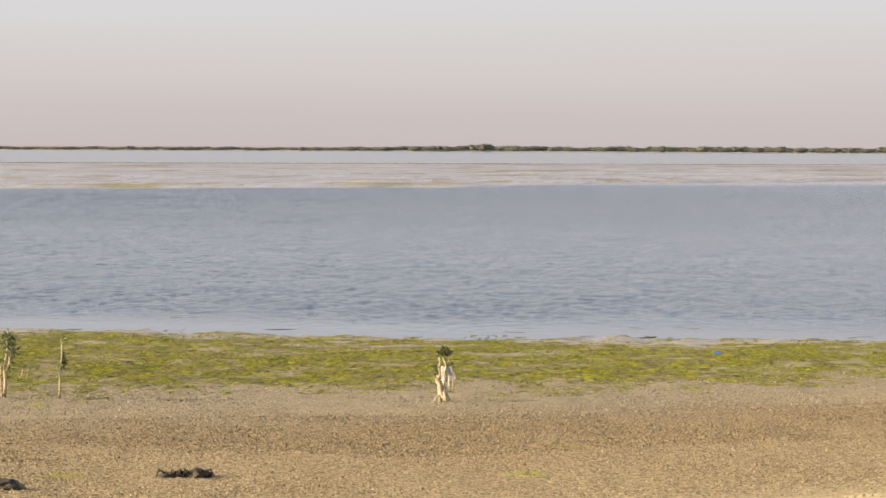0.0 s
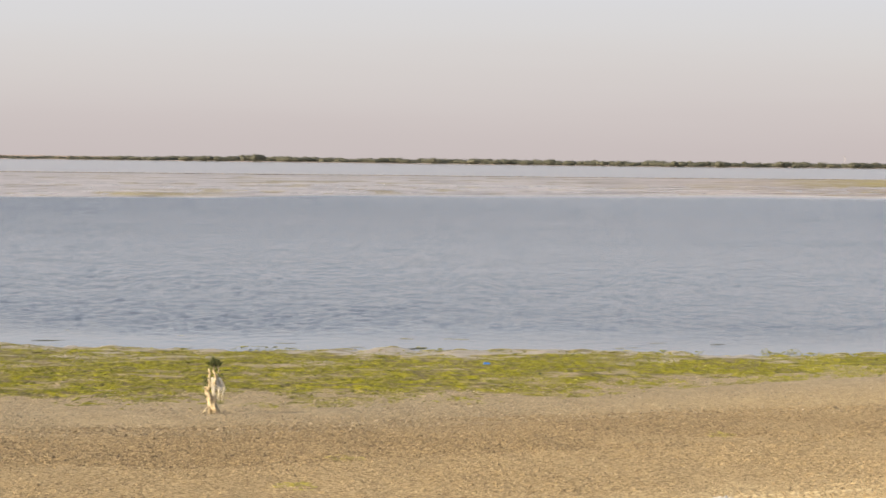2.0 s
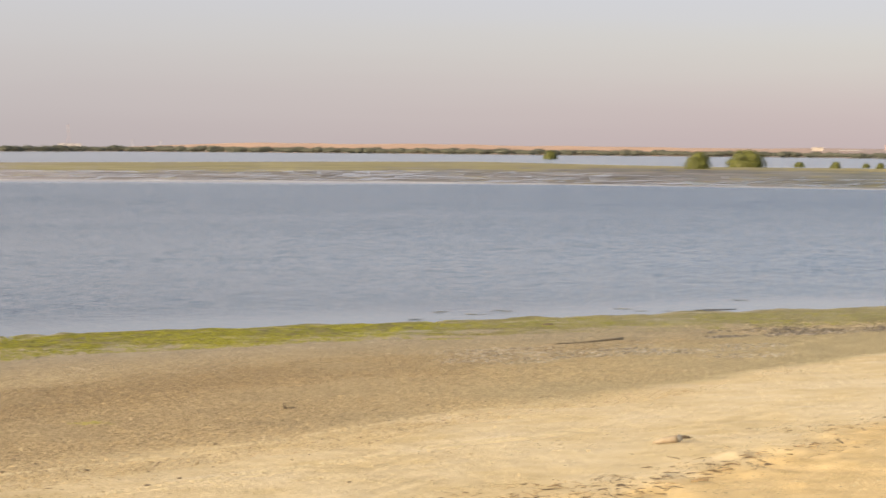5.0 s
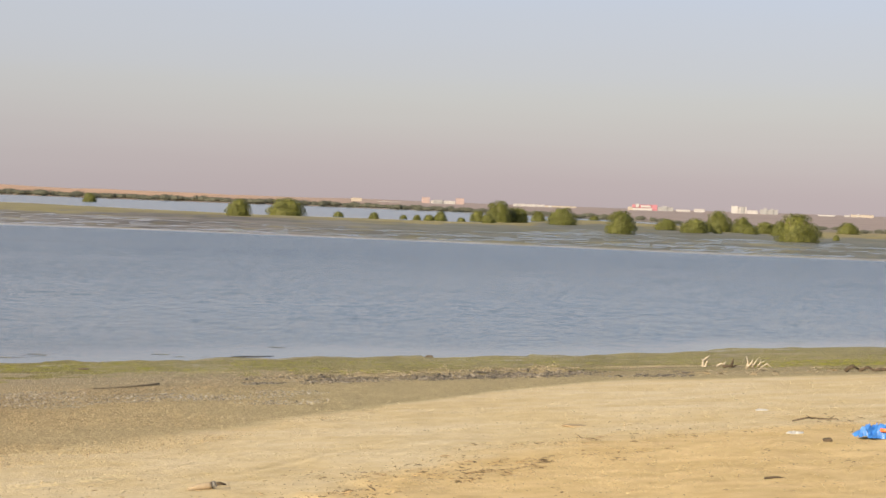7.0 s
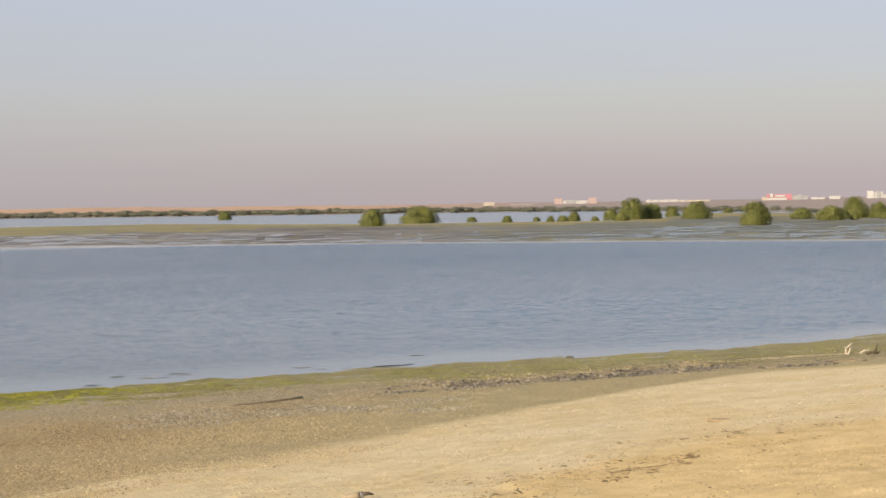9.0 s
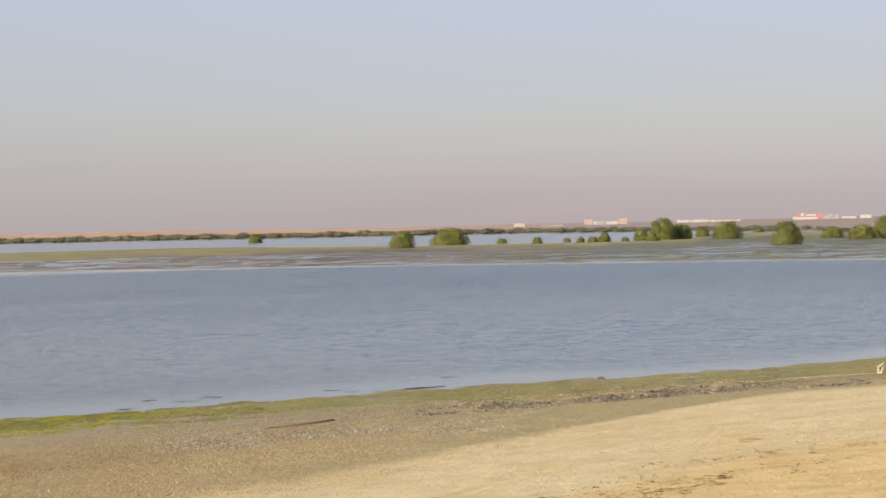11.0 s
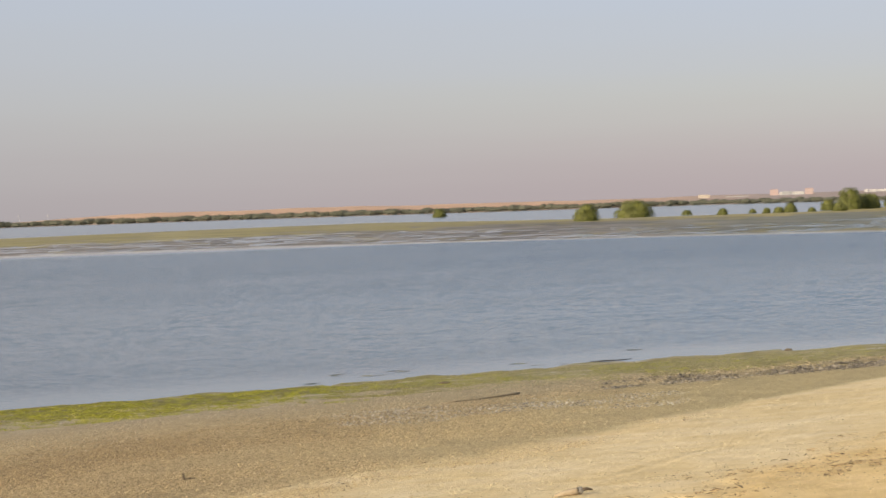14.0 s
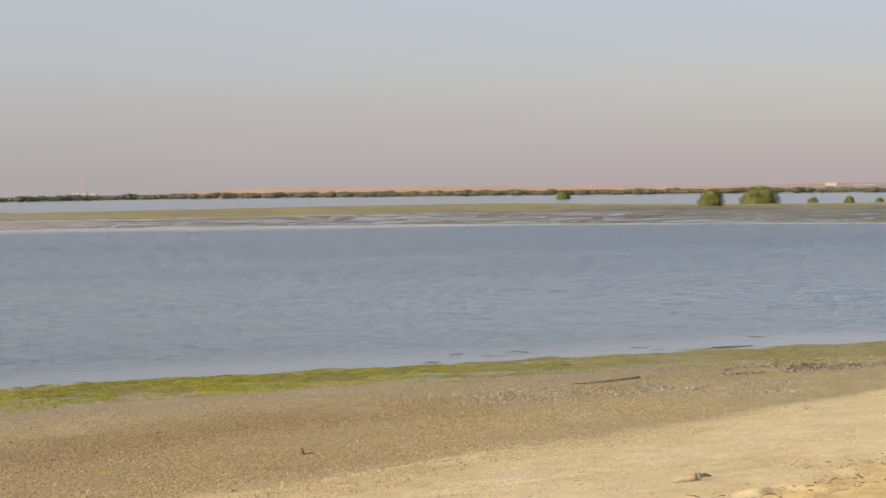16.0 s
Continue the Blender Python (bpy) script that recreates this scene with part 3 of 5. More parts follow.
water_bearings = np.concatenate([np.arange(-13, 51, 0.10), np.arange(52, 347, 3.2)])
water, wx, wy, wz = polar_sheet("water", water_bearings, np.concatenate([np.linspace(20, 34, 8), np.geomspace(34.3, 100, 310), np.geomspace(101, 235, 120), np.geomspace(237, 4700, 24)]), WATER, waves)
tagged(water, "rippled blue-grey sea channel, calm along its edges", "water", kind="structure")
wr, wb = np.hypot(wx, wy), np.degrees(np.arctan2(wx, wy))
float_layer(water, "weedy", (wr > along(FAR_SHORE, wb)) * (wr < along(FLAT_BACK, wb)) * smooth(28, 37, wb))
off_near, off_far = wr - along(SHORE, wb), along(FAR_SHORE, wb) - wr
float_layer(water, "ripple", np.where(off_far > 0, 0.05 + (0.72 + np.interp(wb, [-4, 10, 20, 32], [1.35, 0.85, 0.95, 1.5]) * smooth(55, 130, wr)) * smooth(-0.5, 6.0, off_near + 2.5 * (soft_noise(wx * 0.3, wy * 0.3, 71) - 0.5)) * smooth(0.0, 1.0, off_far / np.interp(wb, [2, 8, 24, 30], [8.0, 30.0, 30.0, 6.0])), 0.14 + 0.36 * smooth(12, 24, wb) + 1.1 * smooth(32, 38, wb) * (wr < along(FLAT_BACK, wb)) + 0.55 * smooth(0, 40, wr - along(FLAT_BACK, wb))))


# ---- mangroves ----
def leaf_cloud(rng, lobes, count, size, middle, core=0.74):
    """Small leaf sprays through the outer part of rounded lobes (x, y, z, rx, ry, rz), round a dense inner mass."""
    lobes = np.array(lobes, float)
    share = lobes[:, 3] * lobes[:, 4] + lobes[:, 3] * lobes[:, 5]
    pick = rng.choice(len(lobes), count, p=share / share.sum())
    way_out = rng.normal(size=(count, 3))
    way_out[:, 2] = np.abs(way_out[:, 2]) * np.where(rng.random(count) < 0.68, 1, -0.8)
    way_out /= np.linalg.norm(way_out, axis=1)[:, None]
    ruff = 0.80 + 0.30 * soft_noise(way_out[:, 0] * 5.2 + pick * 7.7, way_out[:, 1] * 5.2 + way_out[:, 2] * 4.7, 3)
    depth = rng.random(count) ** 0.35
    c = lobes[pick, :3] + way_out * lobes[pick, 3:] * (ruff * (0.60 + 0.42 * depth))[:, None]
    low = c[:, 2] < size * 0.5
    c[low, 2] = size * 0.5 + rng.random(low.sum()) * size * 2.5
    from_middle = c - np.array(middle)
    from_middle /= np.linalg.norm(from_middle, axis=1)[:, None] + 1e-9
    face = 0.25 * way_out + 0.90 * from_middle + 0.42 * rng.normal(size=(count, 3))
    u = np.cross(face, rng.normal(size=(count, 3)))
    u /= np.linalg.norm(u, axis=1)[:, None] + 1e-9
    v = np.cross(face, u)
    v /= np.linalg.norm(v, axis=1)[:, None] + 1e-9
    s = size * rng.uniform(0.6, 1.4, count)[:, None]
    quad = np.stack([c - u * s, c + v * s * 0.55, c + u * s, c - v * s * 0.55], 1).reshape(-1, 3)
    faces = [np.arange(count * 4).reshape(-1, 4)]
    verts, n = [quad], count * 4
    # the dense inner twigs and leaves, one lumpy mass a lobe
    la, lo = np.meshgrid(np.linspace(-1.45, 1.45, 6), np.arange(8) * math.tau / 8, indexing="ij")
    ball = np.stack([np.cos(la) * np.cos(lo), np.cos(la) * np.sin(lo), np.sin(la)], -1).reshape(-1, 3)
    a, b = np.meshgrid(np.arange(5), np.arange(8), indexing="ij")
    b2 = (b + 1) % 8
    ball_faces = np.stack([a * 8 + b, a * 8 + b2, (a + 1) * 8 + b2, (a + 1) * 8 + b], -1).reshape(-1, 4)
    for lobe in lobes[:2]:
        mass = lobe[:3] + ball * lobe[3:] * core * rng.uniform(0.86, 1.06, (len(ball), 1))
        mass[:, 2] = np.maximum(mass[:, 2], 0.02)
        verts.append(mass)
        faces.append(ball_faces + n)
        n += len(ball)
    return np.concatenate(verts), np.concatenate(faces)


def mangrove(bearing, sight, wide, tall, seed, tone="olive-green"):
    rng = np.random.default_rng(seed)
    a = radians(bearing)
    r = sight * 0.985
    place = Vector((r * math.sin(a), r * math.cos(a), 0))
    place.z = float(height(place.x, place.y)) - 0.02
    big = wide > 2.5
    tree = thing("mangrove_tree" if big else "mangrove_shrub", place, -bearing, f"{'broad rounded' if big else 'small'} {tone} mangrove on the tidal flat", "tree" if big else "shrub", "mangroves on the flat")
    lobes = [(0, 0, tall * 0.14, wide * 0.49, wide * 0.46, tall * 0.54), (rng.uniform(-0.06, 0.06) * wide, 0, tall * 0.45, wide * (0.34 if big else 0.40), wide * 0.32, tall * 0.48)]
    for k in range(16 if big else 6):
        t, up = rng.uniform(0, math.tau), rng.uniform(0.0, 0.95)
        out = math.sqrt(1 - up * up) * rng.uniform(0.30, 0.37)
        size = rng.uniform(0.09, 0.15)
        lobes.append((math.cos(t) * wide * out, math.sin(t) * wide * out, tall * (0.26 + 0.52 * up), wide * size, wide * size, tall * rng.uniform(0.12, 0.19)))
    for k in range(9):
        t = k * math.tau / 9 + rng.uniform(-0.3, 0.3)
        size = rng.uniform(0.13, 0.18)
        lobes.append((math.cos(t) * wide * 0.33, math.sin(t) * wide * 0.31, tall * rng.uniform(0.08, 0.22), wide * size, wide * size, tall * 0.22))
    v, f = leaf_cloud(rng, lobes, int(1500 + 620 * wide * tall), 0.062 if big else 0.052, (0, 0, tall * 0.25))
    crown = mesh_object("crown", v, f, LEAF, tree)
    bm = bmesh.new()
    for k in range(5 if big else 3):
        t = k * math.tau / 5 + rng.uniform(0, 1)
        lean = Vector((math.cos(t), math.sin(t), 0)) * wide * 0.26
        w = 0.035 * tall
        tube(bm, [lean * 0.12, lean * 0.4 + Vector((0, 0, tall * 0.25)), lean + Vector((0, 0, tall * 0.62))], [w, w * 0.7, w * 0.3], 6)
    part("trunk", bm, BARK, tree)
    return tree


MANGROVES = [(33.37, 356, 4.7, 3.1), (34.57, 398, 7.8, 3.6), (29.66, 713, 5.2, 3.5), (35.9, 424, 2.5, 1.4), (36.79, 381, 2.0, 1.3), (37.54, 416, 1.7, 1.2),
             (37.88, 386, 1.6, 1.2), (38.19, 383, 2.1, 1.2), (38.48, 390, 2.6, 2.1), (39.01, 392, 1.7, 1.1), (39.95, 398, 5.6, 4.4), (40.42, 402, 4.4, 3.1), (39.43, 418, 3.6, 2.5)]
MANGROVES += [(39.69, 374, 2.8, 1.7), (40.55, 410, 2.2, 3.0), (40.96, 473, 3.6, 2.7), (41.57, 387, 6.2, 3.3), (42.35, 591, 3.6, 1.7), (43.03, 282, 4.4, 3.3),
              (44.17, 352, 4.1, 2.0), (44.89, 320, 4.5, 2.4), (45.5, 352, 5.1, 3.7), (45.47, 323, 1.4, 1.1), (46.08, 345, 3.5, 2.8), (46.62, 347, 4.1, 2.0)]
MANGROVES += [(45.2, 338, 2.4, 1.6), (46.3, 330, 2.6, 1.3), (46.98, 318, 2.4, 1.6), (47.0, 352, 3.2, 2.2), (47.45, 259, 5.9, 3.6), (48.7, 392, 4.3, 2.3), (48.41, 284, 0.9, 0.8), (50.6, 363, 5.1, 2.9)]
for k, row in enumerate(MANGROVES):
    mangrove(*row, 100 + k)


def far_wood():
    rng = np.random.default_rng(7)
    vs, fs, n = [], [], 0
    b = -14.0
    while b < 50:
        r = float(along(WOOD, b)) + rng.uniform(-10, 45)
        k = r / 750
        w = rng.uniform(3.4, 8.0) * k
        t = rng.uniform(1.7, 2.6) * k * np.interp(b, [-14, -3, 0, 0.9, 2.5, 5, 33, 37, 50], [0.50, 0.62, 0.82, 1.2, 0.85, 0.95, 1.02, 0.85, 0.80])
        a = radians(b)
        lobes = [(0, 0, t * 0.40, w * 0.42, w * 0.36, t * 0.50)] + [(rng.uniform(-0.4, 0.4) * w, rng.uniform(-1, 1) * k, t * rng.uniform(0.3, 0.55), w * rng.uniform(0.18, 0.3), w * 0.25, t * rng.uniform(0.28, 0.42)) for _ in range(2)] + [(rng.uniform(-0.3, 0.3) * w, -1.2 * k, t * 0.26, w * 0.60, w * 0.25, t * 0.36)]
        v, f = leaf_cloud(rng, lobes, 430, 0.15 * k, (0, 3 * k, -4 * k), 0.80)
        ca, sa = math.cos(a), math.sin(a)
        ground_z = 0.05
        vs.append(np.stack([v[:, 0] * ca + v[:, 1] * sa + r * sa, -v[:, 0] * sa + v[:, 1] * ca + r * ca, v[:, 2] + ground_z], -1))
        fs.append(f + n)
        n += len(v)
        b += math.degrees(w * 0.42 / r) * (1.0 if b < 43 else 2.0)
    ob = mesh_object("mangrove_wood", np.concatenate(vs), np.concatenate(fs), HAZED_LEAF)
    tagged(ob, "long low belt of mangroves, paled grey-green by haze, across the lagoon", "woodland", kind="stuff")


far_wood()


# ---- beach litter and growth ----
def scatter(rng, count, bearing0, bearing1, near, deep, keep=None):
    """Places on the ground between two sight lines of the plan."""
    b = rng.uniform(bearing0, bearing1, count)
    lo, hi = near(b), deep(b)
    q = lo + (hi - lo) * rng.random(count)
    # sight distance to plan distance, by three rounds of the ground's height
    r = q * 0.75
    for _ in range(12):
        z = height(r * np.sin(np.radians(b)), r * np.cos(np.radians(b)))
        r = 0.4 * r + 0.6 * q * (3.0 - z) / 3.0
    x, y = r * np.sin(np.radians(b)), r * np.cos(np.radians(b))
    ok = np.ones(count, bool) if keep is None else keep(x, y, b, q)
    return x[ok], y[ok], height(x[ok], y[ok]), b[ok]


def chips(name, rng, x, y, z, size, flat, mat, label, category, corners=4, stretch=1.0, sink=0.1, combed=False):
    """Low irregular pyramids lying loose, all in one mesh; combed ones lie along the shore."""
    n = len(x)
    turn = rng.normal(0, 0.4, n) - np.arctan2(x, y) if combed else rng.uniform(0, math.tau, n)
    s = size * np.exp(rng.normal(0, 0.28, n))
    k = np.arange(corners)
    a = k[None] * math.tau / corners + rng.uniform(-0.4, 0.4, (n, corners))
    rad = s[:, None] * rng.uniform(0.6, 1.25, (n, corners))
    u, v = np.cos(a) * rad * stretch, np.sin(a) * rad
    px = x[:, None] + u * np.cos(turn)[:, None] - v * np.sin(turn)[:, None]
    py = y[:, None] + u * np.sin(turn)[:, None] + v * np.cos(turn)[:, None]
    pz = z[:, None] + s[:, None] * rng.uniform(-sink, flat * 0.5, (n, corners))
    top = np.stack([x + s * rng.uniform(-0.3, 0.3, n), y + s * rng.uniform(-0.3, 0.3, n), z + s * flat * rng.uniform(0.6, 1.3, n)], -1)
    verts = np.concatenate([np.stack([px, py, pz], -1), top[:, None]], 1).reshape(-1, 3)
    base = np.arange(n)[:, None, None] * (corners + 1)
    faces = np.stack([k, (k + 1) % corners, np.full(corners, corners)], -1)[None] + base
    ob = mesh_object(name, verts, faces.reshape(-1, 3), mat)
    return tagged(ob, label, category, kind="stuff")


rng = np.random.default_rng(21)
line = lambda table, off=0.0: (lambda b: along(table, b) + off)
patchy = lambda scale, seed, cut: (lambda x, y, b, q: soft_noise(x * scale, y * scale, seed) + 0.5 * rng.random(len(x)) > cut)
shelly_keep = lambda x, y, b, q: soft_noise(x * 1.1, y * 1.1, 81) + 0.5 * rng.random(len(x)) - 0.30 * smooth(24, 33, b) - 0.8 * smooth(33, 42, b) > 0.60
x, y, z, _ = scatter(rng, 130000, -13, 46, line(SAND, -1.6), line(DAMP, -0.6), shelly_keep)
chips("shell_gravel", rng, x, y, z, 0.0063, 1.0, SHELL, "broken shells and gravel strewn over tan sand", "shells", 3)
x, y, z, _ = scatter(rng, 75000, -13, 35, line(DAMP, -1.6), line(DAMP, 1.8), shelly_keep)
chips("damp_shell_gravel", rng, x, y, z, 0.0070, 1.0, DAMP_SHELL, "damp brown shell grit along the old tide line", "shells", 3)
x, y, z, _ = scatter(rng, 65000, -13, 50, line(DAMP, 1.0), line(ALGAE, 1.2), patchy(0.9, 82, 0.62))
chips("shell_scatter", rng, x, y, z, 0.0088, 0.8, GREY_SHELL, "scattered grey shell bits on muddy sand", "shells", 3)
x, y, z, _ = scatter(rng, 3500, -13, 55, line(LOOSE, -6.0), line(SAND, 0.5), patchy(0.7, 83, 0.7))
chips("pale_grit", rng, x, y, z, 0.008, 0.5, SHELL, "sparse shell grit on pale dry sand", "shells")


def weed_mats(name, count, bearing0, bearing1, near, deep, size, label, keep, height_share=0.35):
    x, y, z, b = scatter(rng, count, bearing0, bearing1, near, deep, keep)
    return chips(name, rng, x, y, np.maximum(z, 0.002), size, height_share, WEED, label, "seaweed", 3, 3.6, 0.1, True)


weed_mats("green_seaweed", 112000, -13, 30, line(ALGAE, -0.8), line(SHORE, 0.1), 0.0064, "bright yellow-green seaweed heaped along the waterline", lambda x, y, b, q: soft_noise(b * 0.9, q * 1.1, 91) * 0.6 + soft_noise(b * 3.3, q * 2.6, 94) * 0.4 + 0.25 * rng.random(len(x)) - 0.5 * smooth(23, 30, b) - 0.22 * smooth(4.0, 0.5, q - along(ALGAE, b)) * smooth(15, 7, b) - 0.22 * smooth(1.8, 0.3, along(SHORE, b) - q) * smooth(15, 7, b) > 0.55, 0.8)
MUDDY_WEED = speckled("thin_olive_weed", [(0.2, (0.085, 0.075, 0.036)), (0.5, (0.165, 0.145, 0.070)), (0.85, (0.27, 0.235, 0.125))], 5, 0.8, 0.0, 0.6)
x, y, z, _ = scatter(rng, 30000, 27, 52, line(ALGAE, -0.2), line(SHORE, -0.2), patchy(0.9, 134, 0.55))
chips("thin_weed", rng, x, y, np.maximum(z, 0.002), 0.0068, 0.6, MUDDY_WEED, "thin olive weed and mud crumbs by the water", "seaweed", 3, 2.6, 0.1, True)
weed_mats("seaweed_dashes", 9000, 21, 37, line(ALGAE, 0.2), line(SHORE, -0.6), 0.012, "bright green seaweed shreds on wet mud", lambda x, y, b, q: soft_noise(b * 0.8, q * 1.4, 121) * 0.6 + soft_noise(b * 2.6, q * 2.8, 122) * 0.4 > 0.58, 0.3)
weed_mats("seaweed_heaps", 9000, -13, 27, line(ALGAE, -0.3), line(SHORE, 0.2), 0.018, "thicker tangles of olive-green seaweed on the mud", lambda x, y, b, q: soft_noise(b * 1.3, q * 1.6, 101) * 0.6 + soft_noise(b * 4.0, q * 3.0, 102) * 0.4 - 0.5 * smooth(17, 26, b) > 0.52, 0.45)
weed_mats("seaweed_fringe", 14000, 20, 54, line(ALGAE, 0.3), line(SHORE, -0.5), 0.016, "thin olive seaweed on wet mud by the water", patchy(0.7, 92, 0.8), 0.2)
for spot in [(2.1, 20.7), (-9.61, 20.7), (18.1, 24.84), (3.31, 22.54), (-10.2, 26.41), (12.9, 25.1)]:
    p = at(*spot)
    px, py = p.x + rng.normal(0, 0.075, 60), p.y + rng.normal(0, 0.12, 60)
    chips("seaweed_tuft", rng, px, py, height(px, py), 0.016, 0.25, TUFT, "small green seaweed tuft on brown shell sand", "seaweed", 6, 1.6)
x, y, z, _ = scatter(rng, 560, -13, 37, line(SHORE, -0.3), line(SHORE, 1.6), lambda x, y, b, q: soft_noise(x * 0.8, y * 0.8, 93) + 0.5 * rng.random(len(x)) - 1.2 * smooth(0.5, 1.2, q - along(SHORE, b)) * smooth(2, 12, b) > 0.92)
chips("floating_seaweed", rng, x, y, z * 0 + 0.004, 0.055, 0.10, OLIVE_WEED, "dark seaweed shreds lying in the shallow edge of the water", "seaweed", 7, 3.2, 0.0, True)


def twigs(name, rng, x, y, z, length, mat, label, category="plant scraps"):
    """Bent three-sided scraps of twig and stalk lying loose, all in one mesh."""
    n = len(x)
    t = rng.uniform(0, math.tau, n)
    ln = length * np.exp(np.clip(rng.normal(0, 0.5, n), -1, 0.8))
    ahead = np.stack([np.cos(t), np.sin(t), t * 0], -1)
    aside = np.stack([-np.sin(t), np.cos(t), t * 0], -1)
    bend, arch, tip = rng.normal(0, 0.16, n), rng.uniform(0.02, 0.12, n), np.abs(rng.normal(0, 0.12, n))
    thick = ln * rng.uniform(0.03, 0.065, n)
    rings = []
    for f, w in ((-0.5, 0.6), (0.0, 1.0), (0.5, 0.35)):
        k = 1 - 4 * f * f
        c = np.stack([x, y, z], -1) + ahead * (ln * f)[:, None] + aside * (ln * bend * k)[:, None]
        c[:, 2] += ln * (arch * k + tip * max(f, 0) * 2) + thick * 0.3
        for a in (0.5, 2.6, 4.7):
            off = aside * (np.cos(a) * thick * w)[:, None]
            off[:, 2] += np.sin(a) * thick * w
            rings.append(c + off)
    verts = np.stack(rings, 1).reshape(-1, 3)
    faces = np.array([[3 * r + k, 3 * r + (k + 1) % 3, 3 * r + 3 + (k + 1) % 3, 3 * r + 3 + k] for r in (0, 1) for k in range(3)])
    faces = faces[None] + np.arange(n)[:, None, None] * 9
    return tagged(mesh_object(name, verts, faces.reshape(-1, 4), mat), label, category, kind="stuff")


TWIG_SPOTS = [((39.43, 24.65), 60, 0.07), ((39.74, 25.27), 40, 0.05), ((40.36, 25.62), 70, 0.12), ((40.86, 26.34), 45, 0.07), ((41.35, 26.73), 60, 0.09), ((42.87, 27.81), 14, 0.07), ((43.29, 27.3), 16, 0.05), ((44.6, 30.44), 20, 0.08)]
x, y, z, _ = scatter(rng, 9000, 22, 55, line(LOOSE, -2.0), line(LOOSE, 1.4), patchy(1.4, 95, 0.96))
twigs("drift_scraps", rng, x, y, z, 0.030, SCRAPS, "brown twigs and dead leaves along the edge of loose sand")
for spot, count, spread in TWIG_SPOTS:
    p = at(*spot)
    turn = radians(spot[0])
    u, v = rng.normal(0, spread, count), rng.normal(0, 0.16, count)
    px, py = p.x + u * math.cos(turn) + (v + u * 0.9) * math.sin(turn), p.y - u * math.sin(turn) + (v + u * 0.9) * math.cos(turn)
    twigs("twig_drift", rng, px, py, height(px, py), 0.038, SCRAPS, "small drift of thin dark twigs on dry sand")
x, y, z, _ = scatter(rng, 1100, 20, 44, line(LOOSE, -1.6), line(LOOSE, 0.5), lambda x, y, b, q: soft_noise(x * 1.1, y * 1.1, 123) + 0.4 * rng.random(len(x)) + 0.2 * smooth(24, 28, b) - 0.28 * smooth(33, 38, b) > 0.80)
twigs("bent_stalks", rng, x, y, z, 0.052, SCRAPS, "bent brown stalks and twigs washed up on loose sand")
x, y, z, _ = scatter(rng, 6500, 12, 55, line(LOOSE, -9.0), line(SAND, 0.6), patchy(0.5, 96, 0.8))
twigs("sand_scraps", rng, x, y, z, 0.026, SCRAPS, "sparse dark plant scraps on open sand")
x, y, z, _ = scatter(rng, 4200, 14, 55, line(LOOSE, -7.0), line(SAND, 0.4), patchy(0.8, 106, 0.8))
chips("sand_specks", rng, x, y, z, 0.0075, 0.6, SCRAPS, "small dark specks of litter on pale sand", "plant scraps", 4, 1.6)
x, y, z, _ = scatter(rng, 900, -13, 40, line(SAND, -1.0), line(DAMP, 3.0), patchy(0.5, 97, 0.7))
twigs("shore_scraps", rng, x, y, z, 0.026, SCRAPS, "sparse plant scraps among broken shells")
x, y, z, _ = scatter(rng, 3300, 33.6, 45, line(SCARP, -0.8), line(SCARP, 0.7), lambda x, y, b, q: soft_noise(x * 1.2, y * 1.2, 98) + 0.5 * rng.random(len(x)) - 0.25 * smooth(36, 33.6, b) - 0.25 * smooth(41, 44, b) > 0.66)
chips("mud_crumbs", rng, x, y, z, 0.024, 0.6, MUD_CRUMB, "crumbling dark mud and dead weed at the shore's worn edge", "mud", 6, 1.3)
x, y, z, _ = scatter(rng, 11000, 26.5, 35.8, line(PEBBLES, -1.5), line(PEBBLES, 1.2), lambda x, y, b, q: soft_noise(x * 1.2, y * 1.2, 99) + 0.7 * rng.random(len(x)) - 0.30 * np.abs(q - along(PEBBLES, b)) - 0.3 * smooth(34, 35.8, b) - 0.3 * smooth(28.5, 26.5, b) > 0.62)
chips("grey_gravel", rng, x, y, z, 0.0095, 0.8, GRAVEL, "grey gravel patch on damp sand", "gravel", 5)

# dark crumbs added to draw the shade line of the flat's back edge
x, y, z, _ = scatter(rng, 5000, -14, 16, line(FLAT_BACK, -9.0), line(FLAT_BACK, -1.0))
chips("shaded_rim", rng, x, y, z, 0.17, 0.35, MUD_CRUMB, "dark crumbs standing in for the shaded mud edge behind the tidal flat", "seaweed", 6, 1.6)

CRUMB = speckled("loose_sand_crumbs", [(0.2, (0.30, 0.21, 0.105)), (0.8, (0.48, 0.36, 0.19))], 14, 0.95, 0.0, 0.6)
x, y, z, _ = scatter(rng, 18000, 10, 55, line(LOOSE, -6.0), line(SAND, 0.3), patchy(0.9, 112, 0.78))
chips("sand_crumbs", rng, x, y, z, 0.0085, 0.5, CRUMB, "small crumbs of dry sand between old wheel marks", "sand", 4, 1.2)

# ---- tyre tracks ----
TRACK_SAND = speckled("pressed_sand", [(0.3, (0.46, 0.365, 0.205)), (0.7, (0.56, 0.45, 0.265))], 20, 0.95, 0.004)


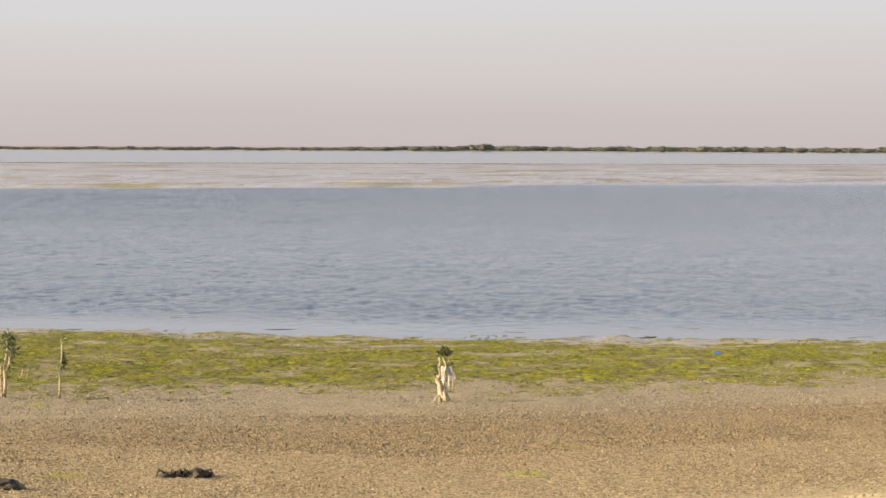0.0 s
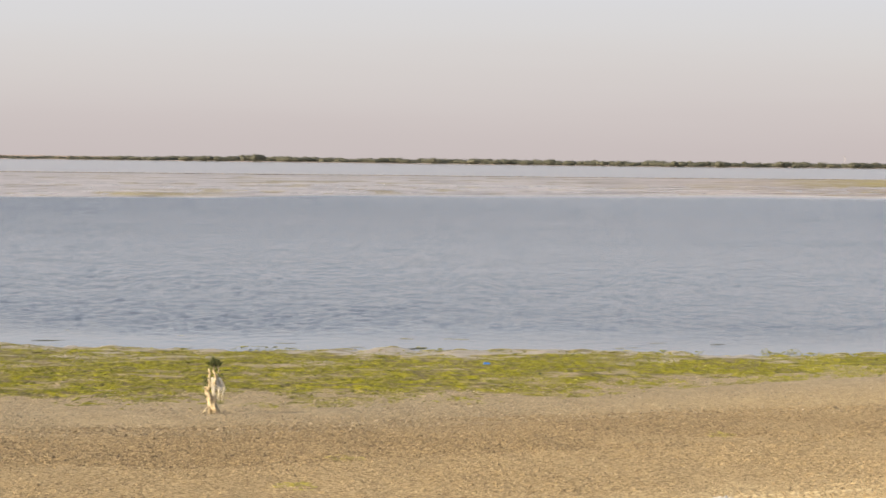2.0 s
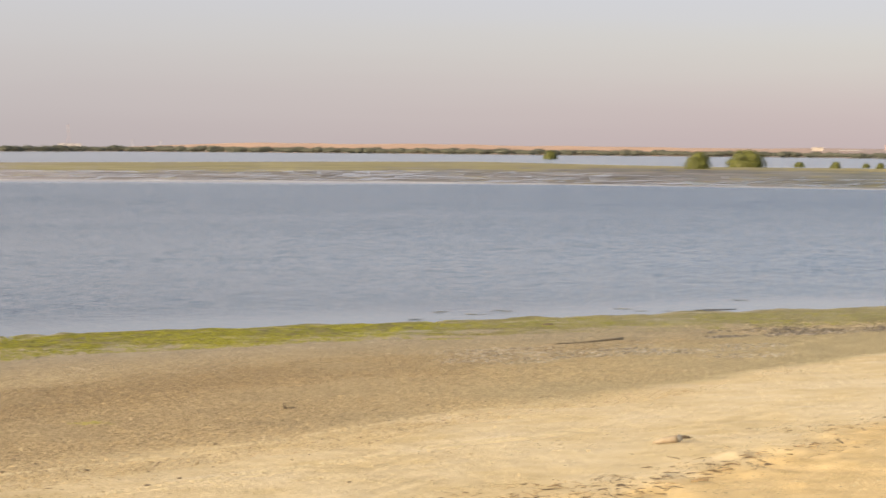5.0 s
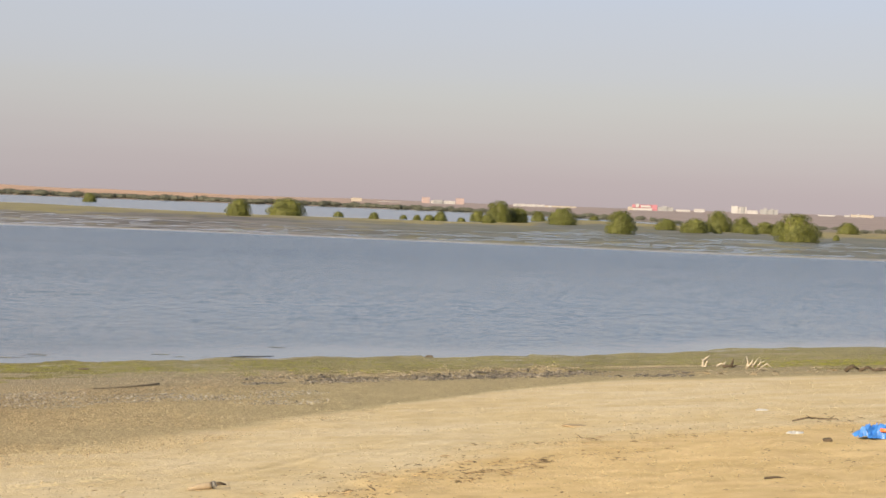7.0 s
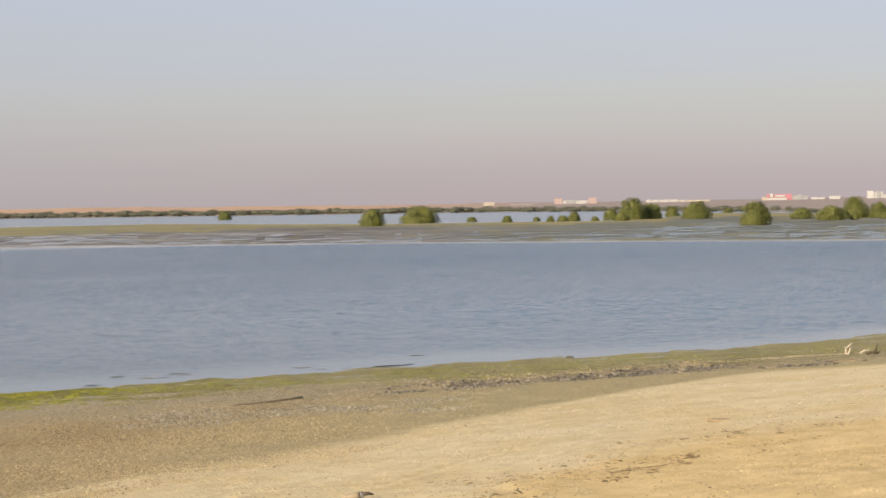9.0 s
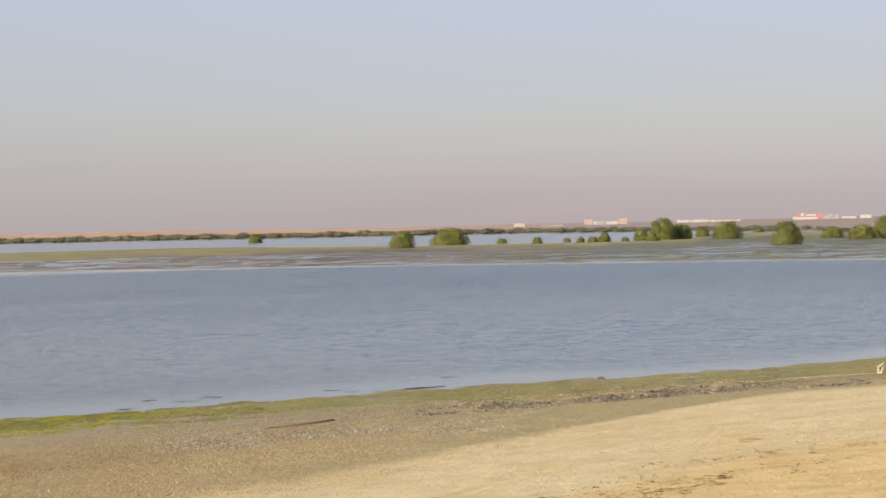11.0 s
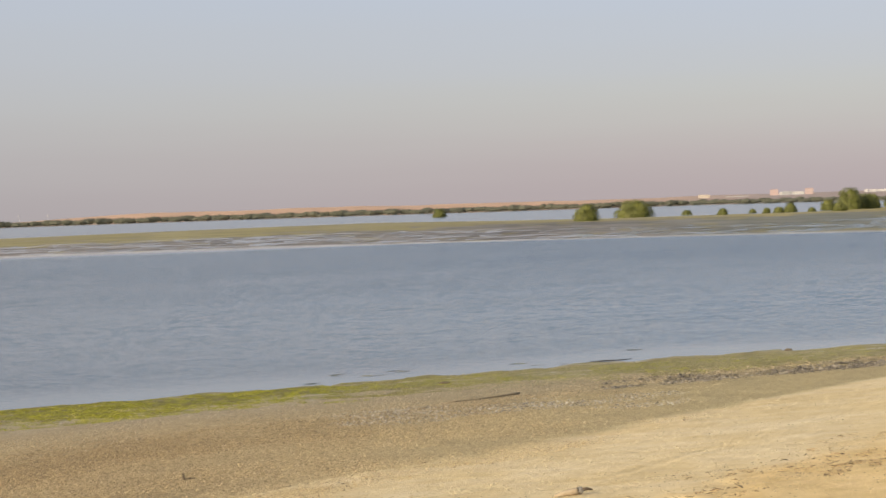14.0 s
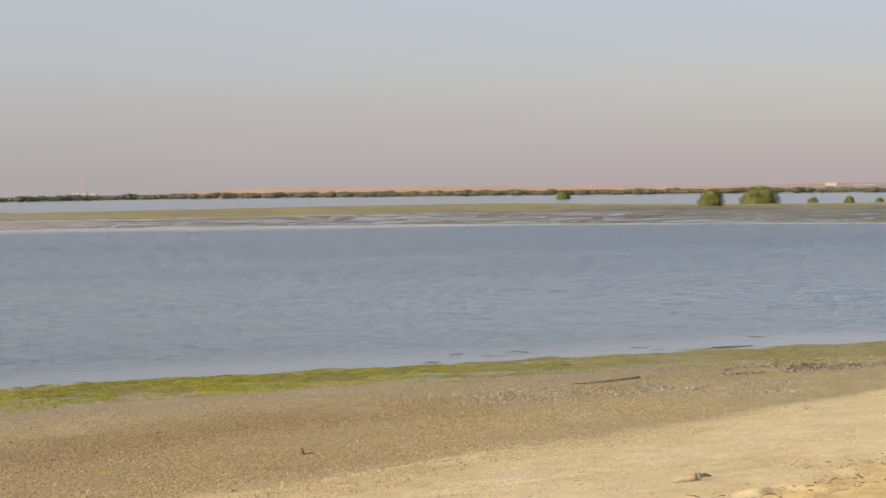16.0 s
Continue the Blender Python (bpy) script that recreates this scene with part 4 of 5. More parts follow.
def tyre_track(rows, width):
    bs = np.arange(rows[0][0], rows[-1][0], 0.07)
    pts = [at(float(b), float(along(rows, b))) for b in bs]
    vs, n = [], 0
    left = 0.0
    rng = np.random.default_rng(5)
    for p, q in zip(pts, pts[1:]):
        step = (q - p).length
        left += step
        if left < 0.060:
            continue
        left -= 0.060
        d = (q - p).normalized()
        s = Vector((-d.y, d.x, 0))
        for side in (-1, 1):
            if rng.random() < 0.08:
                continue
            a = p + s * (side * width * 0.08) + Vector((0, 0, -0.001))
            e = p + s * (side * width * 0.5) + d * 0.035 + Vector((0, 0, -0.001))
            back, fore = d * 0.034, d * 0.010
            top = (a + e) / 2 + d * 0.004 + Vector((0, 0, rng.uniform(0.006, 0.011)))
            vs += [a - back, a + fore, e + fore, e - back, top]
    n = len(vs) // 5
    faces = np.array([[0, 1, 4], [1, 2, 4], [2, 3, 4], [3, 0, 4]])[None] + np.arange(n)[:, None, None] * 5
    ob = mesh_object("tyre_track", np.array([tuple(v) for v in vs]), faces.reshape(-1, 3), TRACK_SAND)
    return tagged(ob, "tyre tread marks pressed into pale sand", "tyre track", kind="stuff")


tyre_track([(9, 19.3), (13.3, 20.3), (15.9, 20.9), (19.1, 21.7), (21.5, 22.6), (23, 23.2), (25.1, 24.3), (27, 25.4), (30, 26.8)], 0.22)
tyre_track([(15, 18.8), (17.7, 19.4), (20.4, 20.2), (22.6, 20.9), (25.1, 21.8), (27, 22.7), (31, 24.3)], 0.22)

# ---- young mangroves on the near shore ----
PALE_WOOD = speckled("sunlit_pale_wood", [(0.3, (0.27, 0.19, 0.10)), (0.5, (0.54, 0.44, 0.28)), (0.75, (0.72, 0.64, 0.48))], 34, 0.8, 0.012)
STRAND = speckled("bleached_strands", [(0.3, (0.55, 0.50, 0.40)), (0.7, (0.72, 0.68, 0.58))], 25, 0.8, 0.0)
SAP_LEAF = leaf_material("young_mangrove_leaves", [(0.1, (0.040, 0.055, 0.016)), (0.45, (0.105, 0.122, 0.036)), (0.9, (0.30, 0.31, 0.14))])


def leaves(bm, centre, count, spread, length, rng):
    for _ in range(count):
        c = Vector(centre) + Vector(rng.normal(0, 1, 3)) * spread
        d = Vector(rng.normal(0, 1, 3) + np.array([0, 0, 0.7])).normalized()
        s = d.cross(Vector(rng.normal(0, 1, 3))).normalized()
        ln = length * rng.uniform(0.7, 1.3)
        fold = d.cross(s) * ln * 0.08
        v = [bm.verts.new(c), bm.verts.new(c + d * ln * 0.5 + s * ln * 0.2 + fold), bm.verts.new(c + d * ln), bm.verts.new(c + d * ln * 0.5 - s * ln * 0.2 + fold), bm.verts.new(c + d * ln * 0.5 - fold * 0.4)]
        for k in range(4):
            bm.faces.new((v[k], v[(k + 1) % 4], v[4]))


def sapling(bearing, sight, stems, tufts, label, seed, strands=0, spread_out=1.0):
    """stems: lists of (across, up) along each stem; tufts: (across, up, count, spread)."""
    rng = np.random.default_rng(seed)
    p = at(bearing, sight)
    tree = thing("mangrove_sapling", (p.x, p.y, p.z - 0.01), -bearing, label, "sapling", "young mangroves")
    for path, thick in stems:
        bm = bmesh.new()
        deep = [rng.normal(0, 0.012) for _ in path]
        pts = [(u * spread_out, dd * 1.5, v) for (u, v), dd in zip(path, deep)]
        tube(bm, pts, [thick * (1 - 0.65 * k / (len(pts) - 1)) for k in range(len(pts))], 7)
        part("stem", bm, PALE_WOOD, tree)
    for u, v, count, spread in tufts:
        bm = bmesh.new()
        leaves(bm, (u * spread_out, 0, v), int(count * 1.25), spread * 0.95, 0.045, rng)
        part("leaf_cluster", bm, SAP_LEAF, tree)["kind"] = "stuff"
    for k in range(strands):
        bm = bmesh.new()
        u, v = rng.uniform(-0.01, 0.09), rng.uniform(0.27, 0.37)
        tube(bm, [(u, -0.02, v), (u + rng.normal(0.01, 0.02), -0.03, v - 0.05), (u + rng.normal(0.015, 0.025), -0.02, v - rng.uniform(0.08, 0.16))], [0.009, 0.007, 0.003], 5)
        part("dry_strand", bm, STRAND, tree, "bleached dry hanging strand")
    return tree


sapling(-0.03, 26.45, [
    ([(0.03, 0), (0.015, 0.06), (-0.012, 0.12), (-0.02, 0.17), (-0.05, 0.24), (-0.055, 0.29)], 0.036),
    ([(-0.01, 0), (-0.03, 0.07), (-0.028, 0.13), (-0.055, 0.19), (-0.07, 0.26)], 0.024),
    ([(0.05, 0), (0.035, 0.06), (0.02, 0.10), (0.025, 0.17), (0.005, 0.22), (0.02, 0.30)], 0.026),
    ([(-0.045, 0.23), (-0.02, 0.29), (-0.035, 0.35), (-0.022, 0.40), (-0.035, 0.45)], 0.019),
    ([(0.0, 0.16), (0.035, 0.24), (0.022, 0.31), (0.038, 0.37), (0.012, 0.43), (0.018, 0.50)], 0.019),
    ([(0.025, 0.26), (0.06, 0.31), (0.045, 0.37), (0.062, 0.42), (0.055, 0.48)], 0.015),
    ([(0.03, 0.27), (0.075, 0.29), (0.085, 0.33), (0.105, 0.35)], 0.013),
    ([(0.02, 0.22), (0.05, 0.26), (0.085, 0.25)], 0.013),
    ([(-0.085, 0.0), (-0.07, 0.04), (-0.035, 0.09)], 0.012),
    ([(0.08, 0.0), (0.062, 0.05), (0.035, 0.12)], 0.012)],
    [(0.02, 0.505, 52, 0.021), (-0.025, 0.485, 22, 0.014), (0.055, 0.49, 24, 0.015), (-0.062, 0.33, 14, 0.015), (-0.058, 0.28, 9, 0.012), (0.09, 0.36, 9, 0.013), (-0.075, 0.20, 7, 0.012), (0.02, 0.45, 8, 0.016)],
    "pale-stemmed young mangrove with a dark leafy top on wet sand", 1, 30, 1.0)
sapling(-9.67, 27.02, [([(0, 0), (0.005, 0.12), (0.0, 0.26), (0.02, 0.40), (0.025, 0.57)], 0.012), ([(0.0, 0.22), (-0.03, 0.32)], 0.008)],
        [(0.025, 0.57, 10, 0.014), (0.04, 0.39, 26, 0.018), (0.035, 0.33, 20, 0.017), (-0.005, 0.2, 7, 0.012)], "slender young mangrove with sparse dark leaves on wet sand", 2)
sapling(-11.02, 27.23, [([(0, 0), (0.01, 0.15), (0.0, 0.32), (0.03, 0.46), (0.02, 0.58)], 0.02), ([(0.0, 0.2), (0.05, 0.36), (0.04, 0.5)], 0.012), ([(-0.02, 0), (-0.04, 0.2), (-0.03, 0.36)], 0.012)],
        [(0.03, 0.57, 66, 0.034), (0.05, 0.48, 64, 0.038), (0.06, 0.41, 40, 0.034), (0.0, 0.33, 22, 0.03), (0.04, 0.26, 16, 0.028)], "tall young mangrove with dark leaf tufts on wet sand", 3)
sapling(-10.55, 29.30, [([(0, 0), (-0.02, 0.07), (0.0, 0.14)], 0.010), ([(0.01, 0), (0.04, 0.06), (0.05, 0.12)], 0.008), ([(-0.01, 0.0), (-0.06, 0.05)], 0.007)],
        [(0.01, 0.13, 5, 0.012)], "tiny pale mangrove seedling among green seaweed", 4)

# ---- single things on the beach ----
CLOTH_BLUE = speckled("blue_plastic", [(0.3, (0.02, 0.11, 0.40)), (0.6, (0.05, 0.20, 0.56)), (0.85, (0.22, 0.38, 0.66))], 9, 0.35, 0.01)
ORANGE = speckled("orange_plastic", [(0.3, (0.55, 0.10, 0.02)), (0.7, (0.75, 0.2, 0.05))], 9, 0.4, 0.0)
WHITE = speckled("dirty_white_plastic", [(0.3, (0.38, 0.36, 0.33)), (0.7, (0.62, 0.60, 0.57))], 12, 0.4, 0.01)
DARK_WOOD = speckled("wet_dark_wood", [(0.3, (0.035, 0.025, 0.016)), (0.7, (0.12, 0.085, 0.05))], 18, 0.8, 0.01)
TAN_WOOD = speckled("weathered_tan_wood", [(0.3, (0.22, 0.17, 0.11)), (0.7, (0.36, 0.29, 0.20))], 16, 0.85, 0.01)
BLEACHED = speckled("bleached_wood", [(0.3, (0.30, 0.25, 0.19)), (0.7, (0.50, 0.44, 0.35))], 25, 0.85, 0.0)
GREY_END = speckled("grey_stone", [(0.3, (0.12, 0.115, 0.105)), (0.7, (0.27, 0.25, 0.22))], 20, 0.9, 0.01)


def lump(bm, centre, size, seed, detail=2, rough=0.3):
    """A rough stone-like lump."""
    made = bmesh.ops.create_icosphere(bm, subdivisions=detail, radius=1.0)["verts"]
    for v in made:
        k = 1 + rough * (noise.noise(v.co * 1.7 + Vector((seed, 0, 0))) + 0.5 * noise.noise(v.co * 4 + Vector((0, seed, 0))))
        v.co = Vector(centre) + Vector((v.co.x * size[0] * k, v.co.y * size[1] * k, v.co.z * size[2] * k))


def crumpled(wide, deep, tall, seed, cells=14):
    """A crumpled sheet that lies on the ground with folds and a little thickness."""
    bm = bmesh.new()
    bmesh.ops.create_grid(bm, x_segments=cells, y_segments=cells, size=0.5)
    for v in bm.verts:
        x, y = v.co.x, v.co.y
        e = 1 - max(abs(x), abs(y)) * 2
        q = Vector((x * 5, y * 5, seed))
        v.co = Vector((x * wide * (1 + 0.25 * noise.noise(q)), y * deep * (1 + 0.25 * noise.noise(q + Vector((9, 0, 0)))),
                       tall * (0.15 + 0.9 * abs(noise.noise(q * 0.8)) + 0.35 * abs(noise.noise(q * 2.3))) * (0.25 + min(1, e * 3))))
    bmesh.ops.solidify(bm, geom=bm.faces[:], thickness=0.004)
    return bm


# a dark heap of washed-up weed
p = at(-6.6, 20.50)
heap = thing("seaweed_heap", p, 6.6, "dark wet heap of washed-up seaweed on shell sand", "seaweed")
bm = bmesh.new()
lump(bm, (0.09, 0, 0.016), (0.085, 0.06, 0.038), 1, 3, 0.5)
lump(bm, (0.155, -0.01, 0.012), (0.035, 0.04, 0.026), 4, 3, 0.5)
part("main_clump", bm, DARK_WEED, heap)
bm = bmesh.new()
lump(bm, (-0.085, 0, 0.010), (0.065, 0.05, 0.024), 2, 3, 0.6)
lump(bm, (-0.01, 0.02, 0.012), (0.025, 0.04, 0.02), 3, 3, 0.6)
part("side_clump", bm, DARK_WEED, heap)
for k in range(9):
    bm = bmesh.new()
    u = random.uniform(-0.17, 0.17)
    w = random.choice((-1, 1)) * random.uniform(0.03, 0.09)
    tube(bm, [(u, -0.02, 0.03), (u + w * 0.6, -0.04, 0.035 + random.uniform(0, 0.03)), (u + w, -0.05, 0.004)], [0.008, 0.007, 0.003], 5)
    part("strand", bm, DARK_WEED, heap)
p = at(-11.1, 19.98)
bm = bmesh.new()
lump(bm, (0, 0, 0.02), (0.12, 0.06, 0.04), 7, 3, 0.5)
side_heap = part("seaweed_lump", bm, DARK_WEED)
side_heap.matrix_basis = pose(*p)
tagged(side_heap, "small dark lump of seaweed on shell sand", "seaweed")


def sheet_thing(name, bearing, sight, wide, deep, tall, mat, label, category, seed):
    p = at(bearing, sight)
    ob = part(name, crumpled(wide, deep, tall, seed), mat)
    ob.matrix_basis = pose(p.x, p.y, p.z + 0.002, 0, 0, -bearing)
    return tagged(ob, label, category)


sheet_thing("blue_scrap", 6.91, 33.13, 0.09, 0.08, 0.03, CLOTH_BLUE, "small blue plastic scrap lying in green seaweed", "litter", 3)
sheet_thing("white_bag", 12.95, 20.19, 0.13, 0.12, 0.022, WHITE, "crumpled white plastic bag on pale sand", "litter", 5)
sheet_thing("white_wrapper", 46.73, 34.90, 0.12, 0.14, 0.016, WHITE, "flat white plastic wrapper on dry sand", "litter", 8)
sheet_thing("pale_wrapper", 47.58, 31.47, 0.14, 0.14, 0.018, WHITE, "crumpled pale plastic wrapper on loose sand", "litter", 11)
p = at(49.72, 31.47)
tarp = thing("blue_tarpaulin", (p.x, p.y, p.z), -49.62, "crumpled blue plastic sheet with an orange edge on sand", "tarpaulin")
bm = crumpled(0.42, 0.32, 0.15, 15, 22)
part("sheet", bm, CLOTH_BLUE, tarp)
bm = bmesh.new()
tube(bm, [(-0.02, -0.17, 0.075), (0.07, -0.165, 0.075), (0.14, -0.15, 0.065), (0.21, -0.13, 0.045)], [0.014, 0.018, 0.018, 0.01], 6)
part("edge_band", bm, ORANGE, tarp, "orange edge band")

# the log stub with its dark cut end
p, q = at(32.31, 23.06), at(33.28, 23.27)
stub = thing("driftwood_stub", (p.x, p.y, p.z), 0, "short tapered tan driftwood stub with a dark end", "driftwood")
d = q - p
bm = bmesh.new()
tube(bm, [d * 0.0 + Vector((0, 0, 0.012)), d * 0.25 + Vector((0, 0, 0.022)), d * 0.55 + Vector((0, 0, 0.030)), d * 0.62 + Vector((0, 0, 0.030))], [0.008, 0.020, 0.027, 0.027], 10)
part("body", bm, TAN_WOOD, stub)
bm = bmesh.new()
lump(bm, d * 0.68 + Vector((0, 0, 0.032)), (0.021, 0.022, 0.027), 5, 3, 0.3)
part("cut_end", bm, GREY_END, stub, "rounded grey broken end")
bm = bmesh.new()
tube(bm, [d * 0.68 + Vector((0, 0, 0.035)), d * 0.85 + Vector((0, 0, 0.04)), d * 1.0 + Vector((0, 0, 0.03))], [0.016, 0.012, 0.006], 6)
part("splinter", bm, DARK_WOOD, stub, "dark splinter")

# a thin dark pole lying on the mud
p, q = at(29.49, 34.48), at(31.52, 35.84)
pole = thing("washed_up_pole", (p.x, p.y, p.z), 0, "long thin dark pole lying on damp sand", "driftwood")
d = q - p
bm = bmesh.new()
tube(bm, [d * t + Vector((0, 0, 0.010 + 0.006 * math.sin(t * 9))) for t in (0, 0.2, 0.45, 0.7, 0.9, 1.0)], [0.006, 0.009, 0.011, 0.012, 0.016, 0.018], 7)
part("shaft", bm, TAN_WOOD, pole)

# a thin dark line of drifting stalks off the water's edge
p, q = (Vector((r * math.sin(radians(b)), r * math.cos(radians(b)), 0.006)) for b, r in ((33.3, 42.45), (34.4, 43.0)))
drift = thing("floating_stalk", p, 0, "long thin dark stalk afloat beside the shore", "seaweed")
d = q - p
bm = bmesh.new()
tube(bm, [d * t + Vector((0, 0.05 * math.sin(t * 7), 0)) for t in (0, 0.15, 0.35, 0.6, 0.8, 1.0)], [0.004, 0.006, 0.008, 0.007, 0.006, 0.003], 6)
part("stalk", bm, DARK_WEED, drift)

# an upright stick and its fallen twig
p = at(22.97, 25.99)
stick = thing("upright_stick", (p.x, p.y, p.z - 0.01), -22.97, "short dark stick standing in shell sand", "driftwood")
bm = bmesh.new()
tube(bm, [(0, 0, 0), (-0.004, 0, 0.035), (-0.012, 0, 0.07)], [0.014, 0.011, 0.008], 6)
part("stub", bm, DARK_WOOD, stick)
bm = bmesh.new()
tube(bm, [(0, 0, 0.018), (0.05, 0.01, 0.02), (0.10, 0.02, 0.022)], [0.008, 0.006, 0.004], 5)
part("twig", bm, DARK_WOOD, stick)


def branch_thing(bearing, sight, limbs, mat, label, seed):
    rng = np.random.default_rng(seed)
    p = at(bearing, sight)
    ob = thing("driftwood_branch", (p.x, p.y, p.z - 0.01), -bearing, label, "driftwood", "driftwood by the water")
    for path, thick in limbs:
        bm = bmesh.new()
        tube(bm, [(u, rng.normal(0, 0.03), v) for u, v in path], [0.92 * thick * (1 - 0.6 * k / (len(path) - 1)) for k in range(len(path))], 6)
        part("limb", bm, mat, ob)
    return ob


branch_thing(45.22, 44.21, [([(0, 0), (0.0, 0.08), (0.02, 0.15)], 0.034), ([(0.03, 0), (0.06, 0.07), (0.07, 0.12)], 0.026), ([(0.02, 0.12), (0.07, 0.17), (0.11, 0.20)], 0.018), ([(0.0, 0.1), (-0.03, 0.14)], 0.014)],
             BLEACHED, "bleached forked driftwood standing on the mud edge", 31)
branch_thing(45.9, 44.21, [([(-0.12, 0.02), (-0.02, 0.04), (0.08, 0.03)], 0.03), ([(0.0, 0.0), (0.03, 0.08), (0.05, 0.16)], 0.03), ([(0.05, 0.02), (0.10, 0.06)], 0.022)], DARK_WOOD, "dark broken driftwood on the mud edge", 32)
branch_thing(45.72, 44.3, [([(-0.10, 0.02), (-0.03, 0.07), (0.03, 0.06)], 0.024), ([(0.0, 0.04), (0.05, 0.10)], 0.018)], BLEACHED, "small bleached root lying on the mud edge", 37)
branch_thing(46.5, 44.42, [([(-0.12, 0.0), (-0.10, 0.1), (-0.13, 0.19)], 0.020), ([(-0.1, 0.02), (-0.04, 0.10), (-0.02, 0.16)], 0.020), ([(-0.12, 0.04), (0, 0.07), (0.12, 0.05)], 0.026),
                          ([(-0.03, 0.02), (0.01, 0.10), (0.06, 0.17)], 0.020), ([(0.04, 0.02), (0.09, 0.09), (0.10, 0.15)], 0.018), ([(0.06, 0.05), (0.12, 0.11), (0.17, 0.13)], 0.014), ([(0.1, 0.02), (0.2, 0.09), (0.28, 0.03)], 0.018)], BLEACHED, "tangled bleached branches washed up on the mud edge", 33)
branch_thing(49.1, 44.74, [([(-0.2, 0.01), (-0.1, 0.09), (0.0, 0.03)], 0.04), ([(0.0, 0.02), (0.12, 0.08), (0.24, 0.02)], 0.036), ([(0.2, 0.02), (0.34, 0.06), (0.46, 0.03)], 0.036)], DARK_WOOD, "black rotten driftwood roots along the sand's edge", 34)
branch_thing(48.1, 33.44, [([(-0.22, 0.01), (-0.08, 0.04), (0.06, 0.035), (0.18, 0.04), (0.22, 0.0)], 0.010), ([(-0.04, 0.03), (-0.10, 0.07)], 0.007), ([(0.1, 0.03), (0.16, 0.07)], 0.006)], DARK_WOOD, "thin bent branch lying on loose sand", 35)
branch_thing(47.15, 25.99, [([(-0.08, 0.01), (0.0, 0.02), (0.08, 0.012)], 0.010)], DARK_WOOD, "short brown twig on loose sand", 36)


x, y, z, _ = scatter(rng, 260, 43.5, 52, line(SAND, 0.5), line(SAND, 1.7), patchy(0.8, 131, 0.6))
twigs("tide_debris", rng, x, y, z, 0.065, SCRAPS, "dark sticks and stalks along the edge of the mud")
x, y, z, _ = scatter(rng, 110, 43.5, 50, line(SAND, 0.6), line(SAND, 2.2), patchy(0.8, 132, 0.6))
twigs("bleached_sticks", rng, x, y, z, 0.060, BLEACHED, "short bleached sticks scattered on the mud edge")
weed_mats("seaweed_patch", 2600, 46.3, 52, line(SAND, 2.6), line(SAND, 4.6), 0.014, "bright green seaweed patch on wet mud", patchy(0.6, 133, 0.55), 0.3)


def stone_thing(name, bearing, sight, size, mat, label, category, seed):
    p = at(bearing, sight)
    bm = bmesh.new()
    lump(bm, (0, 0, size[2] * 0.5), size, seed, 2, 0.3)
    ob = part(name, bm, mat)
    ob.matrix_basis = pose(p.x, p.y, p.z, 0, 0, -bearing)
    return tagged(ob, label, category)


stone_thing("dark_stone", 48.38, 30.54, (0.04, 0.03, 0.022), DARK_WOOD, "small dark lump on loose sand", "stone", 41)
stone_thing("weed_lump", 29.62, 38.55, (0.10, 0.06, 0.025), DARK_WEED, "dark weed lump at the wet mud's edge", "seaweed", 42)
stone_thing("weed_lump", 38.3, 44.00, (0.08, 0.06, 0.03), DARK_WEED, "dark weed lump at the water's edge", "seaweed", 43)
stone_thing("brown_clod", 42.06, 31.11, (0.14, 0.11, 0.012), SCRAPS, "flat brown clod of dry weed on sand", "seaweed", 44)
for k, (b, q, s) in enumerate([(18.0, 21.16, 0.022), (20.3, 20.55, 0.02), (19.5, 20.14, 0.024), (21.2, 22.91, 0.022), (26.6, 26.40, 0.02), (15.9, 21.16, 0.022), (31.5, 20.14, 0.03), (35.2, 21.68, 0.03), (24.6, 20.24, 0.02)]):
    stone_thing("beach_stone", b, q, (s * 0.9, s * 0.6, s * 0.32), DARK_WOOD, "small dark stone lying on pale sand", "stone", 60 + k)["group"] = "dark stones on the sand"

# ---- far buildings ----
PLASTER = speckled("white_plaster", [(0.3, (0.33, 0.32, 0.325)), (0.7, (0.41, 0.395, 0.395))], 0.4, 0.8, 0.0)
CREAM = speckled("cream_plaster", [(0.3, (0.33, 0.285, 0.24)), (0.7, (0.39, 0.34, 0.285))], 0.4, 0.8, 0.0)
TERRACOTTA = speckled("terracotta_plaster", [(0.3, (0.30, 0.22, 0.215)), (0.7, (0.345, 0.26, 0.245))], 0.4, 0.8, 0.0)
RED = speckled("red_cladding", [(0.3, (0.32, 0.125, 0.16)), (0.7, (0.37, 0.15, 0.18))], 0.4, 0.6, 0.0)
GREY = speckled("grey_cladding", [(0.3, (0.20, 0.20, 0.21)), (0.7, (0.27, 0.27, 0.28))], 0.4, 0.6, 0.0)
# window glass lightened towards the walls, with distance haze in its colour
GLASS = speckled("hazed_window_glass", [(0.3, (0.23, 0.22, 0.215)), (0.7, (0.27, 0.255, 0.25))], 0.4, 0.3, 0.0)
CITY = 2900.0


def box(bm, x0, x1, y0, y1, z0, z1):
    v = [bm.verts.new(c) for c in ((x0, y0, z0), (x1, y0, z0), (x1, y1, z0), (x0, y1, z0), (x0, y0, z1), (x1, y0, z1), (x1, y1, z1), (x0, y1, z1))]
    for f in ((0, 3, 2, 1), (4, 5, 6, 7), (0, 1, 5, 4), (1, 2, 6, 5), (2, 3, 7, 6), (3, 0, 4, 7)):
        bm.faces.new([v[k] for k in f])


